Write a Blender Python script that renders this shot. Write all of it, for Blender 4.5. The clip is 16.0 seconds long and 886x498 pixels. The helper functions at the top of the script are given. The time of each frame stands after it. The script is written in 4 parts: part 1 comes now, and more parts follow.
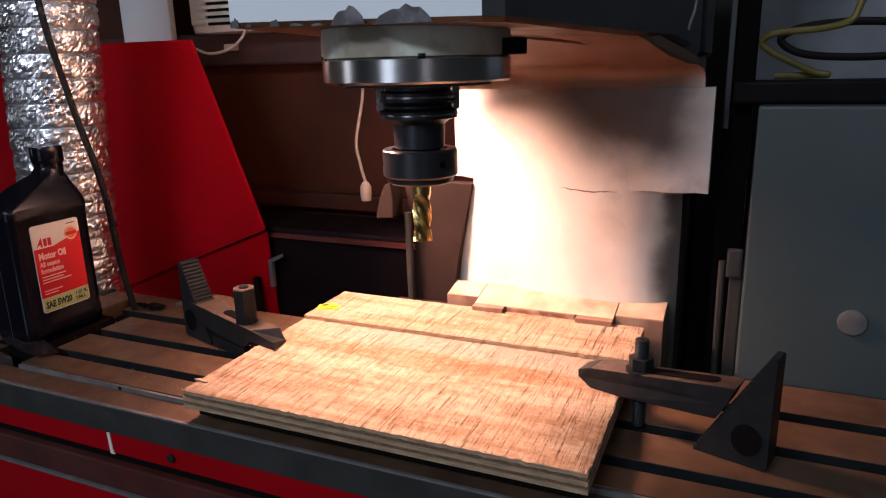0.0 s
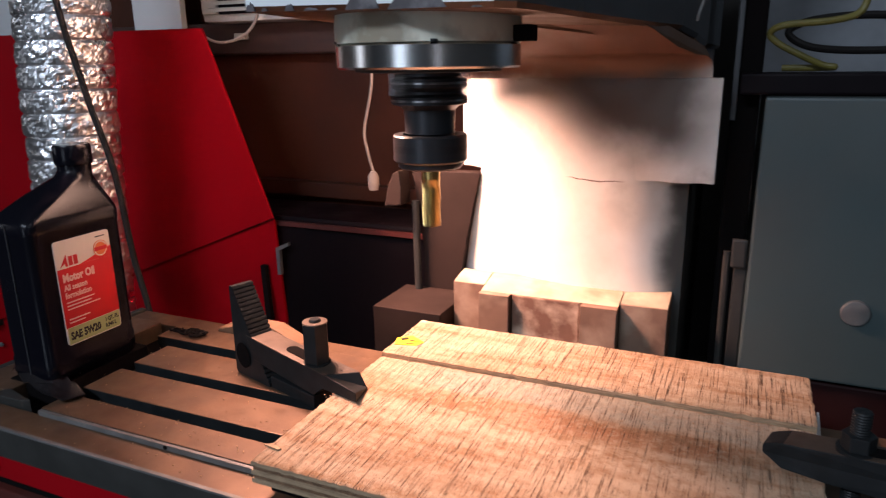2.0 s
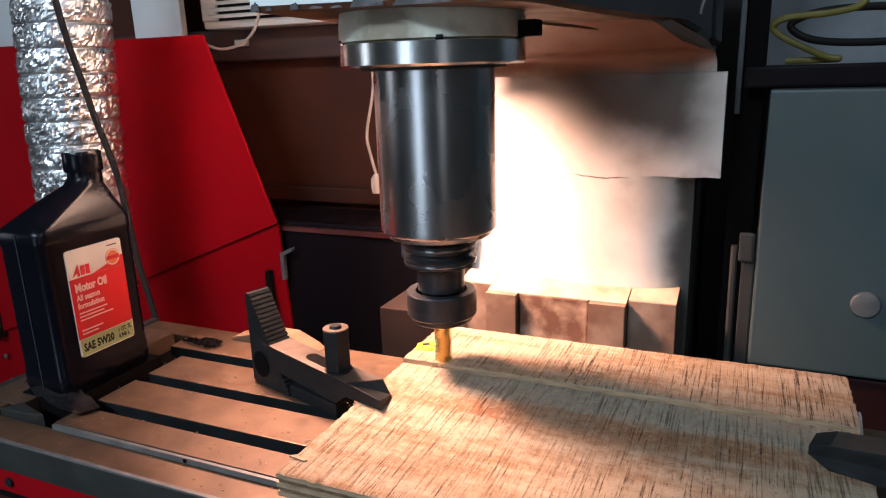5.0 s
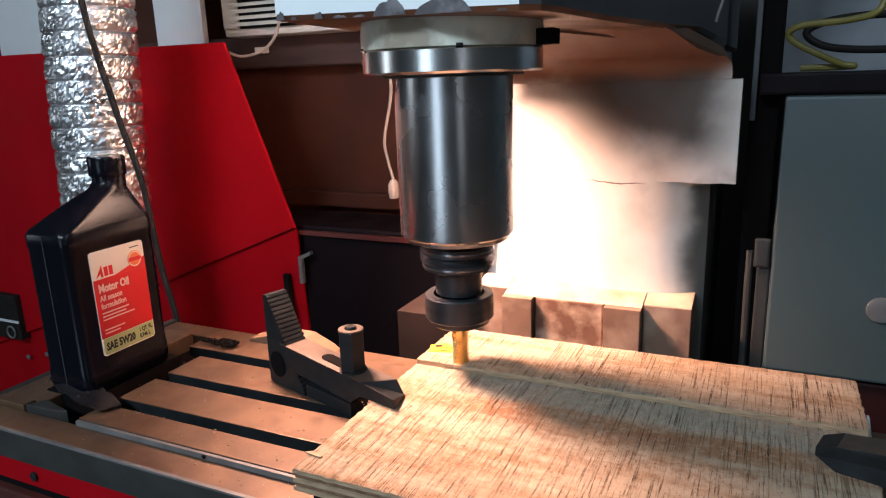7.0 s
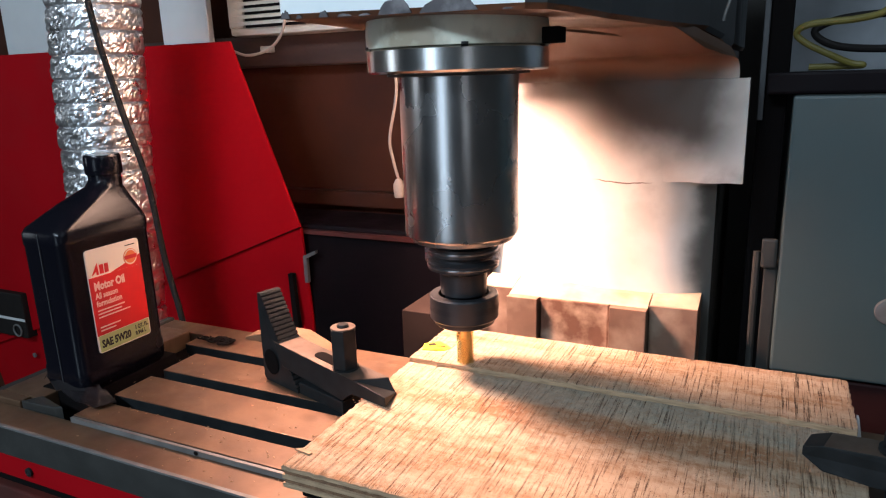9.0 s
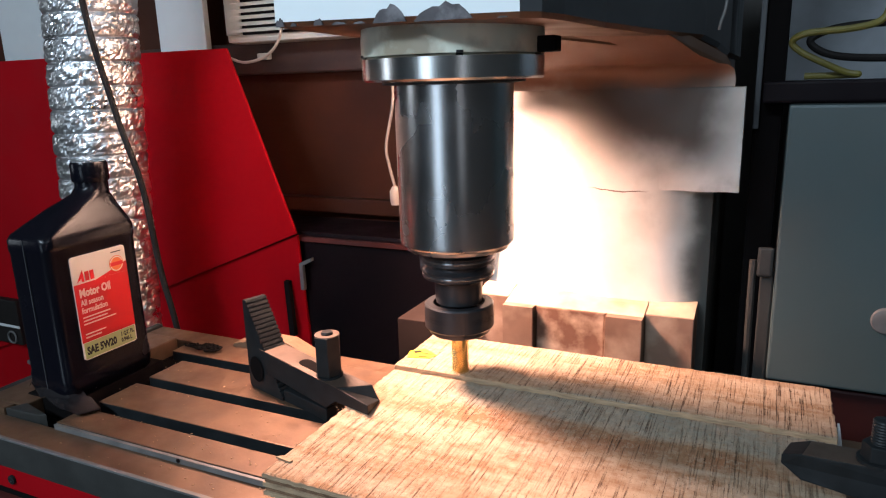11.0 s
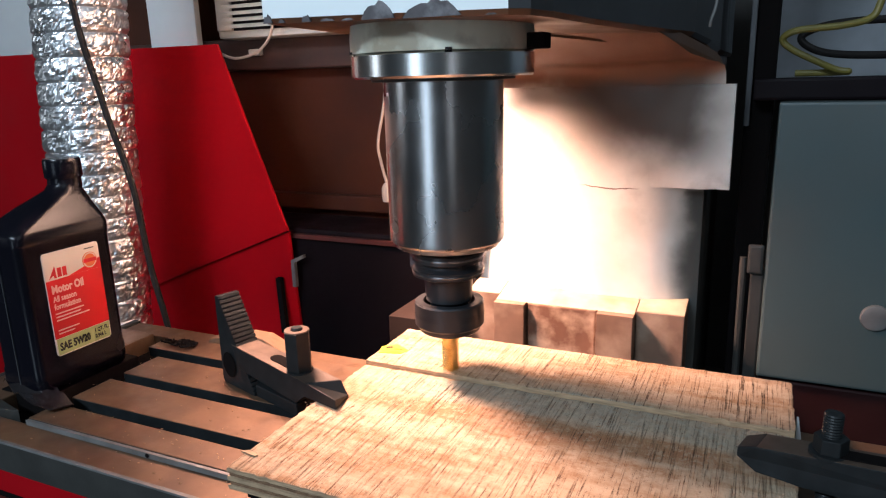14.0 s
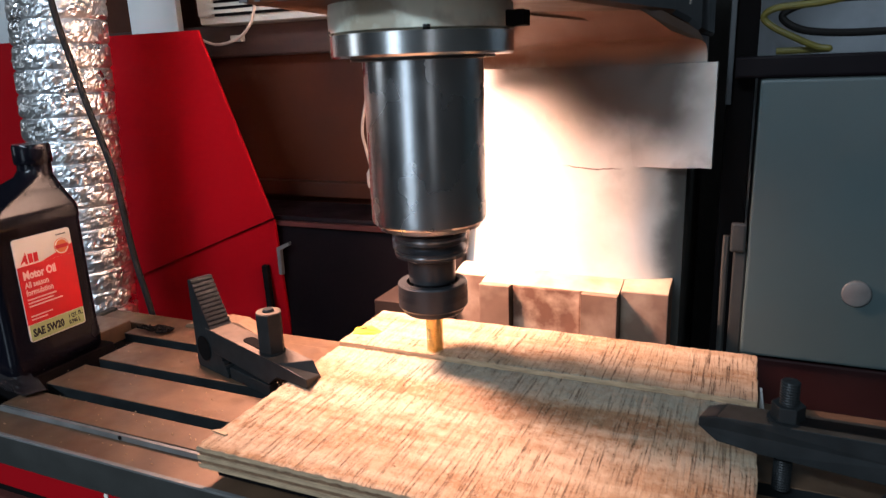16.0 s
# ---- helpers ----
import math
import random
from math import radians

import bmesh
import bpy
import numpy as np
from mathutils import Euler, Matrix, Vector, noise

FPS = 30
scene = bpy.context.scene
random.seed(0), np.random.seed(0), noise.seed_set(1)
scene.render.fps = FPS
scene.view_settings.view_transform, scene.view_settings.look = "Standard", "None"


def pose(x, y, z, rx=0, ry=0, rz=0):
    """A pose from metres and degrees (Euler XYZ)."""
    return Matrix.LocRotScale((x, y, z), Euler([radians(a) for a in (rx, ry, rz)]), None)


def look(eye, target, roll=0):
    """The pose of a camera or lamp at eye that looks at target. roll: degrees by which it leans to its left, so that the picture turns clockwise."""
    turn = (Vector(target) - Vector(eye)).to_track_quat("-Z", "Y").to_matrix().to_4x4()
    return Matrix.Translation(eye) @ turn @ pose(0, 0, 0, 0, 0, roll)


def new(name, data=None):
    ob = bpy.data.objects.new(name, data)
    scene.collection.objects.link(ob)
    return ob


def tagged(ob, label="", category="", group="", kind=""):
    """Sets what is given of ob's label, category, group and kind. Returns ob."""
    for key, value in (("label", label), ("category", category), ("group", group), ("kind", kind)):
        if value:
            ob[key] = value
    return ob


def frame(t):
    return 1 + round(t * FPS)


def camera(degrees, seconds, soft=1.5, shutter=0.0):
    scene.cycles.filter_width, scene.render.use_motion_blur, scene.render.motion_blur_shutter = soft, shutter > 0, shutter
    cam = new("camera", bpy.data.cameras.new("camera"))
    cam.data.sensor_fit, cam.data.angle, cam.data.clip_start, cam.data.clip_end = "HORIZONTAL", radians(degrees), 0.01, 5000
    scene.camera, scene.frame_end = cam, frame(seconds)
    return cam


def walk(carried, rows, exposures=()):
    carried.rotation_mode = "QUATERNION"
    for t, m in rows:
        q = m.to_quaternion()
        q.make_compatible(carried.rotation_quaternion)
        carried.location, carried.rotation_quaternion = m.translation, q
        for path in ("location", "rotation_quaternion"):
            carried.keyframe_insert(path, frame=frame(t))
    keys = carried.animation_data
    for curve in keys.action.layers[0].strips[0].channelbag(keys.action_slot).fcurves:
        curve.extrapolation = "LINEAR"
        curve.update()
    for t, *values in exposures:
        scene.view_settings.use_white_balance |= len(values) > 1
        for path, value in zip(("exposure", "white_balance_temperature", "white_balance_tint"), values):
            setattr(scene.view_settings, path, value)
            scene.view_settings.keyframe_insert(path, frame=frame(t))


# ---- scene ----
Z = 0.95  # height of the milling table's top over the floor
cam = camera(65.57, 16.0, soft=1.15, shutter=1.0)
# seconds, x, y, height over the table, pitch, roll, yaw
ROWS = [
    (0.0, 0.0045, 0.0269, 0.3155, -14.96, 1.42, 23.33),
    (0.5, -0.0007, 0.0265, 0.3136, -14.71, 1.25, 23.30),
    (1.0, -0.0009, 0.0225, 0.3110, -14.77, 0.92, 24.09),
    (1.5, -0.0019, 0.0199, 0.3077, -14.92, 1.00, 24.80),
    (2.0, 0.0048, 0.0151, 0.3084, -15.31, 0.81, 23.81),
    (2.5, 0.0077, 0.0124, 0.3044, -15.71, 0.88, 23.09),
    (3.0, 0.0024, 0.0148, 0.3033, -15.52, 1.38, 23.48),
    (3.5, -0.0003, 0.0144, 0.3014, -15.12, 1.57, 23.27),
    (4.0, -0.0005, 0.0136, 0.3008, -14.97, 1.73, 23.22),
    (6.5, -0.0023, 0.0068, 0.3005, -14.36, 1.80, 24.50),
    (7.0, 0.0001, 0.0000, 0.3014, -14.24, 1.86, 24.78),
    (7.5, 0.0003, 0.0004, 0.3022, -14.31, 2.08, 25.04),
    (8.0, -0.0009, 0.0009, 0.3006, -14.17, 1.84, 25.27),
    (8.5, 0.0005, 0.0015, 0.3003, -14.14, 1.84, 25.31),
    (9.0, -0.0006, 0.0023, 0.3009, -14.27, 1.83, 25.24),
    (11.5, 0.0015, 0.0063, 0.3028, -13.67, 1.66, 25.09),
    (12.0, 0.0035, 0.0062, 0.3050, -13.99, 1.74, 25.21),
    (12.5, 0.0047, 0.0064, 0.3071, -13.88, 1.73, 24.99),
    (13.0, 0.0035, 0.0075, 0.3065, -13.74, 1.56, 25.06),
    (13.5, 0.0033, 0.0088, 0.3045, -13.97, 1.69, 24.81),
    (14.0, 0.0035, 0.0097, 0.3029, -14.08, 1.60, 24.65),
    (14.5, 0.0044, 0.0112, 0.3021, -14.15, 1.63, 24.54),
    (15.0, 0.0060, 0.0129, 0.3017, -14.36, 1.92, 24.37),
    (15.5, 0.0062, 0.0125, 0.3007, -14.45, 1.98, 24.09),
    (16.0, 0.0097, 0.0123, 0.2946, -14.98, 2.16, 23.67),
]
walk(cam, [(t, pose(x, y, Z + z, 90 + pitch, roll, yaw)) for t, x, y, z, pitch, roll, yaw in ROWS], [(0.0, -0.38, 6900, 30), (1.0, -0.28, 6900, 30), (2.0, -0.05, 6800, 26), (3.5, 0.16, 6650, 20), (7.0, 0.42, 6550, 17), (12.0, 0.47, 6550, 17), (16.0, 0.47, 6550, 17)])

# where the table stands, in x and y, from its place at 7 s
TABLE = [
    (0.0, -0.1667, 0.1136),
    (0.5, -0.1618, 0.1132),
    (1.0, -0.1171, 0.0801),
    (1.5, -0.0628, 0.0445),
    (2.0, -0.0138, 0.0093),
    (2.5, 0.0036, 0.0009),
    (3.0, 0.0048, -0.0000),
    (3.5, 0.0044, -0.0005),
    (4.0, 0.0047, -0.0004),
    (6.5, 0.0025, 0.0021),
    (7.0, 0.0000, -0.0000),
    (7.5, -0.0035, -0.0004),
    (8.0, -0.0069, -0.0005),
    (8.5, -0.0112, -0.0008),
    (9.0, -0.0127, -0.0006),
    (11.5, -0.0273, -0.0014),
    (12.0, -0.0312, -0.0029),
    (12.5, -0.0352, -0.0027),
    (13.0, -0.0375, -0.0029),
    (13.5, -0.0410, -0.0025),
    (14.0, -0.0444, -0.0025),
    (14.5, -0.0478, -0.0026),
    (15.0, -0.0515, -0.0026),
    (15.5, -0.0549, -0.0025),
    (16.0, -0.0578, -0.0016),
]


# ---- light ----
world = bpy.data.worlds.new("workshop")
scene.world = world
world.use_nodes = True
world.node_tree.nodes["Background"].inputs[0].default_value = (0.55, 0.75, 1.0, 1)
world.node_tree.nodes["Background"].inputs[1].default_value = 0.02


def lamp(name, kind, power, colour, place, target, size=0.1, size_y=None, angle=None, blend=0.5):
    data = bpy.data.lights.new(name, kind)
    data.energy, data.color = power, colour
    if kind == "AREA":
        data.shape, data.size, data.size_y = "RECTANGLE", size, size_y or size
    else:
        data.shadow_soft_size = size
    if angle:
        data.spot_size, data.spot_blend = radians(angle), blend
    ob = new(name, data)
    ob.matrix_world = look(place, target)
    return ob


WORK_LAMP = (-0.565, 0.642, Z + 0.505)
lamp("work_lamp", "SPOT", 102, (1.0, 0.595, 0.435), WORK_LAMP, (-0.11, 0.76, Z + 0.03), size=0.085, angle=104, blend=1.0)
# cool tubes under the ceiling, daylight through the door behind the camera and fill from the sides
lamp("ceiling_tube", "AREA", 2.7, (0.68, 0.88, 1.0), (0.60, -0.40, Z + 1.30), (-0.1, 0.7, Z + 0.2), 0.15, 1.2)
lamp("ceiling_tube", "AREA", 27, (0.64, 0.85, 1.0), (-0.75, -1.20, 2.35), (-0.15, 0.45, Z), 1.2, 0.15)
lamp("door_daylight", "AREA", 11, (0.64, 0.85, 1.0), (-0.80, -2.98, 1.10), (-0.80, 0.0, 1.10), 0.85, 1.9)
lamp("window_daylight", "AREA", 1.6, (0.80, 0.92, 1.0), (2.30, -2.98, 1.15), (1.5, 0.0, 1.15), 0.28, 1.3)
# unseen fill added at the west wall, which has no opening
lamp("window_daylight", "AREA", 7, (0.78, 0.92, 1.0), (-3.98, -0.9, 1.5), (0, 0.2, 1.3), 1.2, 0.9)


# ---- materials ----
def material(name, base, rough=0.5, metal=0.0, grain=0.0, grain_scale=60.0, stain=None, stain_scale=6.0, stain_amount=0.5,
             bump=0.0, bump_scale=200.0, stretch=(1, 1, 1), coat=0.0, spec=0.5, rough_var=0.1):
    m = bpy.data.materials.new(name)
    m.use_nodes = True
    nt = m.node_tree
    b = nt.nodes["Principled BSDF"]
    b.inputs["Roughness"].default_value, b.inputs["Metallic"].default_value = rough, metal
    b.inputs["Coat Weight"].default_value = coat
    b.inputs["Specular IOR Level"].default_value = spec
    geo = nt.nodes.new("ShaderNodeTexCoord")
    mp = nt.nodes.new("ShaderNodeMapping")
    mp.inputs["Scale"].default_value = stretch
    nt.links.new(geo.outputs["Object"], mp.inputs[0])

    def tex(scale, detail=6):
        n = nt.nodes.new("ShaderNodeTexNoise")
        n.inputs["Scale"].default_value, n.inputs["Detail"].default_value = scale, detail
        nt.links.new(mp.outputs[0], n.inputs["Vector"])
        return n.outputs[0]

    def ramp(x, lo, hi, a, c):
        n = nt.nodes.new("ShaderNodeMapRange")
        n.inputs[1].default_value, n.inputs[2].default_value, n.inputs[3].default_value, n.inputs[4].default_value = lo, hi, a, c
        nt.links.new(x, n.inputs[0])
        return n.outputs[0]

    def mix(fac, a, c, mode="MIX"):
        n = nt.nodes.new("ShaderNodeMix")
        n.data_type, n.blend_type = "RGBA", mode
        for sock, v in ((n.inputs[0], fac), (n.inputs[6], a), (n.inputs[7], c)):
            if isinstance(v, bpy.types.NodeSocket):
                nt.links.new(v, sock)
            elif isinstance(v, (int, float)):
                sock.default_value = v
            else:
                sock.default_value = (*v, 1)
        return n.outputs[2]

    colour = mix(0.0, base, base)
    if grain:
        dark = tuple(v * (1 - grain) for v in base)
        light = tuple(min(1, v * (1 + 0.5 * grain)) for v in base)
        colour = mix(ramp(tex(grain_scale, 8), 0.3, 0.7, 0, 1), dark, light)
    if stain:
        colour = mix(ramp(tex(stain_scale, 5), 0.45, 0.68, 0, stain_amount), colour, stain)
    nt.links.new(colour, b.inputs["Base Color"])
    if rough_var:
        nt.links.new(ramp(tex(stain_scale * 3, 5), 0.3, 0.7, max(0.03, rough - rough_var), min(1, rough + rough_var)), b.inputs["Roughness"])
    if bump:
        n = nt.nodes.new("ShaderNodeBump")
        n.inputs["Strength"].default_value, n.inputs["Distance"].default_value = 1.0, bump
        nt.links.new(tex(bump_scale, 4), n.inputs["Height"])
        nt.links.new(n.outputs[0], b.inputs["Normal"])
    return m


def plywood(name, base, streak, pale, tear):
    """Coarse milled plywood: fibres across the board, bands left by the cutter, torn dark gaps."""
    m = bpy.data.materials.new(name)
    m.use_nodes = True
    nt = m.node_tree
    b = nt.nodes["Principled BSDF"]
    b.inputs["Roughness"].default_value = 0.75
    b.inputs["Specular IOR Level"].default_value = 0.25
    co = nt.nodes.new("ShaderNodeTexCoord")

    def tex(stretch, scale, detail=6, rough=0.6):
        mp = nt.nodes.new("ShaderNodeMapping")
        mp.inputs["Scale"].default_value = stretch
        nt.links.new(co.outputs["Object"], mp.inputs[0])
        n = nt.nodes.new("ShaderNodeTexNoise")
        n.inputs["Scale"].default_value, n.inputs["Detail"].default_value, n.inputs["Roughness"].default_value = scale, detail, rough
        nt.links.new(mp.outputs[0], n.inputs["Vector"])
        return n.outputs[0]

    def ramp(x, lo, hi, a=0.0, c=1.0):
        n = nt.nodes.new("ShaderNodeMapRange")
        n.inputs[1].default_value, n.inputs[2].default_value, n.inputs[3].default_value, n.inputs[4].default_value = lo, hi, a, c
        nt.links.new(x, n.inputs[0])
        return n.outputs[0]

    def mix(fac, a, c):
        n = nt.nodes.new("ShaderNodeMix")
        n.data_type = "RGBA"
        nt.links.new(fac, n.inputs[0])
        for sock, v in ((n.inputs[6], a), (n.inputs[7], c)):
            if isinstance(v, bpy.types.NodeSocket):
                nt.links.new(v, sock)
            else:
                sock.default_value = (*v, 1)
        return n.outputs[2]

    fibre = tex((16, 1, 1), 50, 8, 0.7)
    band = tex((0.7, 6, 1), 9, 5)
    patch = tex((1, 1.5, 1), 55, 8, 0.75)
    gap = tex((62, 1.25, 1), 17, 6, 0.66)
    speck = tex((2.2, 1, 1), 210, 5, 0.7)
    where = tex((1, 1.6, 1), 15, 4)
    c = mix(ramp(fibre, 0.3, 0.72), streak, base)
    c = mix(ramp(band, 0.40, 0.62, 0, 0.75), c, pale)
    c = mix(ramp(patch, 0.52, 0.66, 0, 0.6), c, pale)
    # bands left by the passes: greyed wood before the strip, a russet one, torn pale ones
    sep = nt.nodes.new("ShaderNodeSeparateXYZ")
    nt.links.new(co.outputs["Object"], sep.inputs[0])
    wave = nt.nodes.new("ShaderNodeMath")
    wave.operation = "MULTIPLY_ADD"
    nt.links.new(tex((0.5, 2, 1), 26, 5), wave.inputs[0])
    wave.inputs[1].default_value = 0.030
    nt.links.new(sep.outputs[1], wave.inputs[2])
    y = wave.outputs[0]

    def times(a, d):
        n = nt.nodes.new("ShaderNodeMath")
        n.operation = "MULTIPLY"
        nt.links.new(a, n.inputs[0])
        nt.links.new(d, n.inputs[1])
        return n.outputs[0]

    russet = times(ramp(y, 0.135, 0.145), ramp(y, 0.165, 0.175, 1.0, 0.0))
    c = mix(times(russet, ramp(where, 0.35, 0.6, 0.2, 0.8)), c, (0.36, 0.155, 0.070))
    greyed = times(times(ramp(y, 0.168, 0.180), ramp(y, 0.2135, 0.2175, 1.0, 0.0)), ramp(sep.outputs[0], 0.02, 0.09))
    c = mix(times(greyed, ramp(patch, 0.35, 0.6, 0.5, 0.95)), c, (0.34, 0.325, 0.265))
    torn = times(ramp(y, 0.095, 0.110), ramp(y, 0.125, 0.140, 1.0, 0.0))
    c = mix(times(torn, ramp(patch, 0.42, 0.58, 0.0, 0.75)), c, pale)
    mul = nt.nodes.new("ShaderNodeMath")
    mul.operation = "MULTIPLY"
    nt.links.new(ramp(gap, 0.560, 0.598), mul.inputs[0])
    dots = nt.nodes.new("ShaderNodeMath")
    dots.operation = "MULTIPLY"
    nt.links.new(ramp(where, 0.36, 0.56, 0.35, 1.0), dots.inputs[0])
    nt.links.new(ramp(tex((1.5, 1, 1), 230, 3), 0.40, 0.52, 0.45, 1.0), dots.inputs[1])
    nt.links.new(dots.outputs[0], mul.inputs[1])
    fuzz = tex((1.3, 1, 1), 130, 7, 0.78)
    c = mix(times(ramp(fuzz, 0.50, 0.57, 0.0, 0.45), ramp(where, 0.30, 0.55, 0.35, 1.0)), c, pale)
    c = mix(ramp(fuzz, 0.44, 0.38, 0.0, 0.45), c, streak)
    c = mix(mul.outputs[0], c, tear)
    c = mix(ramp(speck, 0.60, 0.68, 0, 0.7), c, tear)
    nt.links.new(c, b.inputs["Base Color"])
    add = nt.nodes.new("ShaderNodeMath")
    add.operation = "SUBTRACT"
    nt.links.new(fibre, add.inputs[0])
    nt.links.new(mul.outputs[0], add.inputs[1])
    add2 = nt.nodes.new("ShaderNodeMath")
    add2.operation = "ADD"
    nt.links.new(add.outputs[0], add2.inputs[0])
    nt.links.new(fuzz, add2.inputs[1])
    bump = nt.nodes.new("ShaderNodeBump")
    bump.inputs["Strength"].default_value, bump.inputs["Distance"].default_value = 1.0, 0.0016
    nt.links.new(add2.outputs[0], bump.inputs["Height"])
    nt.links.new(bump.outputs[0], b.inputs["Normal"])
    return m


M_PLY = plywood("milled_plywood", (0.40, 0.255, 0.142), (0.30, 0.160, 0.084), (0.54, 0.43, 0.31), (0.095, 0.050, 0.028))
M_PLYEDGE = material("plywood_edge", (0.44, 0.30, 0.18), 0.8, grain=0.4, grain_scale=50, stretch=(1, 1, 9), bump=0.0008, bump_scale=120)
M_PLYDARK = material("dark_ply", (0.20, 0.11, 0.06), 0.85, grain=0.5, grain_scale=90, stretch=(2, 2, 6))
M_STEEL = material("oiled_ground_iron", (0.160, 0.090, 0.052), 0.46, 0.45, grain=0.22, grain_scale=25, stain=(0.085, 0.048, 0.03), stain_scale=19, stain_amount=0.8, bump=0.0001, bump_scale=250)
M_IRON = material("dark_cast_iron", (0.030, 0.030, 0.027), 0.6, 0.1, grain=0.4, grain_scale=20, bump=0.0004, bump_scale=90)
M_EDGE = material("worn_iron_edge", (0.17, 0.17, 0.165), 0.5, 0.3, grain=0.3, grain_scale=40)
M_SLOT = material("matt_black", (0.006, 0.005, 0.005), 0.95, spec=0.05)
M_BLACK = material("black_oxide_and_slot_shade", (0.016, 0.018, 0.019), 0.45, 0.0, spec=0.15, grain=0.3, grain_scale=60, bump=0.00015, bump_scale=150)
M_CLAMPTOP = material("brown_clamp_top", (0.11, 0.075, 0.055), 0.45, 0.4, grain=0.4, grain_scale=50, stain=(0.05, 0.04, 0.035), stain_scale=25)
M_RED = material("red_enamel", (0.36, 0.002, 0.006), 0.6, spec=0.08, grain=0.12, grain_scale=6, stain=(0.28, 0.002, 0.005), stain_scale=4, stain_amount=0.35, bump=0.0001, bump_scale=120)
M_REDOLD = material("grimy_red_paint", (0.085, 0.016, 0.012), 0.5, grain=0.4, grain_scale=14, stain=(0.05, 0.02, 0.015), stain_scale=12)
M_MAROON = material("dark_maroon_paint", (0.022, 0.006, 0.006), 0.55, grain=0.4, grain_scale=10, spec=0.2)
M_CREAM = material("cream_enamel", (0.74, 0.75, 0.62), 0.45, grain=0.15, grain_scale=25, stain=(0.16, 0.09, 0.03), stain_scale=28, stain_amount=0.7)
M_WHITE = material("blue_white_enamel", (0.84, 0.90, 0.90), 0.35, grain=0.06, grain_scale=8)
M_HEADDARK = material("brown_casting", (0.10, 0.05, 0.028), 0.5, grain=0.3, grain_scale=12, stain=(0.20, 0.09, 0.045), stain_scale=7)
M_CHIP = material("bare_mottled_iron", (0.075, 0.066, 0.070), 0.6, grain=0.4, grain_scale=60, stain=(0.26, 0.25, 0.26), stain_scale=70, stain_amount=0.6, bump=0.0006, bump_scale=120)
M_GREYCAST = material("dark_grey_finish", (0.045, 0.048, 0.052), 0.5, grain=0.2, grain_scale=9)
M_WRAP = material("smoky_plastic_film", (0.016, 0.014, 0.015), 0.14, grain=0.5, grain_scale=60, spec=0.8)
# holds the shade of the column's left side; bracket and way block share it
M_SIDE = material("side_shade_brown", (0.026, 0.0155, 0.0125), 0.6, grain=0.3, grain_scale=14, spec=0.2)
M_LEDGE = material("oily_pale_ledge", (0.46, 0.38, 0.27), 0.55, grain=0.25, grain_scale=25, stain=(0.16, 0.09, 0.05), stain_scale=22, stain_amount=0.6)
M_CHROME = material("polished_steel", (0.66, 0.66, 0.65), 0.23, 1.0, rough_var=0.04)
M_QUILL = material("honed_quill_steel", (0.52, 0.51, 0.51), 0.27, 1.0, grain=0.08, grain_scale=9, rough_var=0.03)
M_HOLDER = material("black_tool_holder", (0.040, 0.041, 0.045), 0.40, 0.6, rough_var=0.06)
M_HOLDRIM = material("bright_holder_rim", (0.35, 0.35, 0.36), 0.25, 1.0)
M_GOLD = material("gold_tin_coating", (0.83, 0.56, 0.20), 0.25, 1.0, rough_var=0.05)
M_WAY = material("rusty_way_iron", (0.21, 0.12, 0.08), 0.6, grain=0.3, grain_scale=20, stain=(0.45, 0.33, 0.24), stain_scale=22, stain_amount=0.6, bump=0.0004, bump_scale=60)
M_WAYPLATE = material("rust_mottled_plate", (0.20, 0.10, 0.065), 0.6, grain=0.3, grain_scale=20, stain=(0.62, 0.46, 0.34), stain_scale=34, stain_amount=0.85, bump=0.0006, bump_scale=60)
M_FOIL = material("aluminium_foil_duct", (0.90, 0.90, 0.91), 0.32, 1.0, bump=0.0008, bump_scale=90, rough_var=0.08)
M_WOOD = material("brown_panelling", (0.060, 0.018, 0.009), 0.55, spec=0.15, grain=0.3, grain_scale=4, stain=(0.035, 0.013, 0.009), stain_scale=5, stain_amount=0.8)
M_WOODDARK = material("dark_stained_board", (0.045, 0.019, 0.012), 0.55, grain=0.4, grain_scale=12, stretch=(1, 4, 4))
M_DARK = material("dark_enclosure", (0.0045, 0.0022, 0.0034), 0.6, grain=0.3, grain_scale=5, spec=0.12)
M_BLACKP = material("black_plastic", (0.004, 0.004, 0.007), 0.24, rough_var=0.05, spec=0.22)
M_CABLE = material("black_rubber", (0.012, 0.010, 0.009), 0.6, spec=0.2)
M_GREY = material("blue_grey_cabinet_paint", (0.048, 0.076, 0.079), 0.5, grain=0.12, grain_scale=5, stain=(0.07, 0.068, 0.06), stain_scale=4, stain_amount=0.5, bump=0.0002, bump_scale=60)
M_GREYWALL = material("pale_grey_wall", (0.46, 0.50, 0.54), 0.6, grain=0.35, grain_scale=9)
M_HOSE = material("yellow_green_hose", (0.16, 0.135, 0.03), 0.4, grain=0.3, grain_scale=40)
M_AC = material("aged_white_plastic", (0.60, 0.58, 0.52), 0.5, grain=0.1, grain_scale=10)
M_OFFW = material("white_board", (0.62, 0.64, 0.64), 0.5, grain=0.06, grain_scale=10)
M_CORD = material("ivory_cord", (0.48, 0.38, 0.31), 0.5)
M_LABELW = material("label_cream", (0.82, 0.76, 0.66), 0.35, rough_var=0)
M_LABELR = material("label_red", (0.62, 0.008, 0.012), 0.35, rough_var=0)
M_LABELG = material("label_green", (0.42, 0.50, 0.22), 0.35, rough_var=0)
M_INK = material("label_black_ink", (0.012, 0.012, 0.012), 0.4, rough_var=0)
M_ORANGE = material("label_orange", (0.75, 0.20, 0.05), 0.35, rough_var=0)
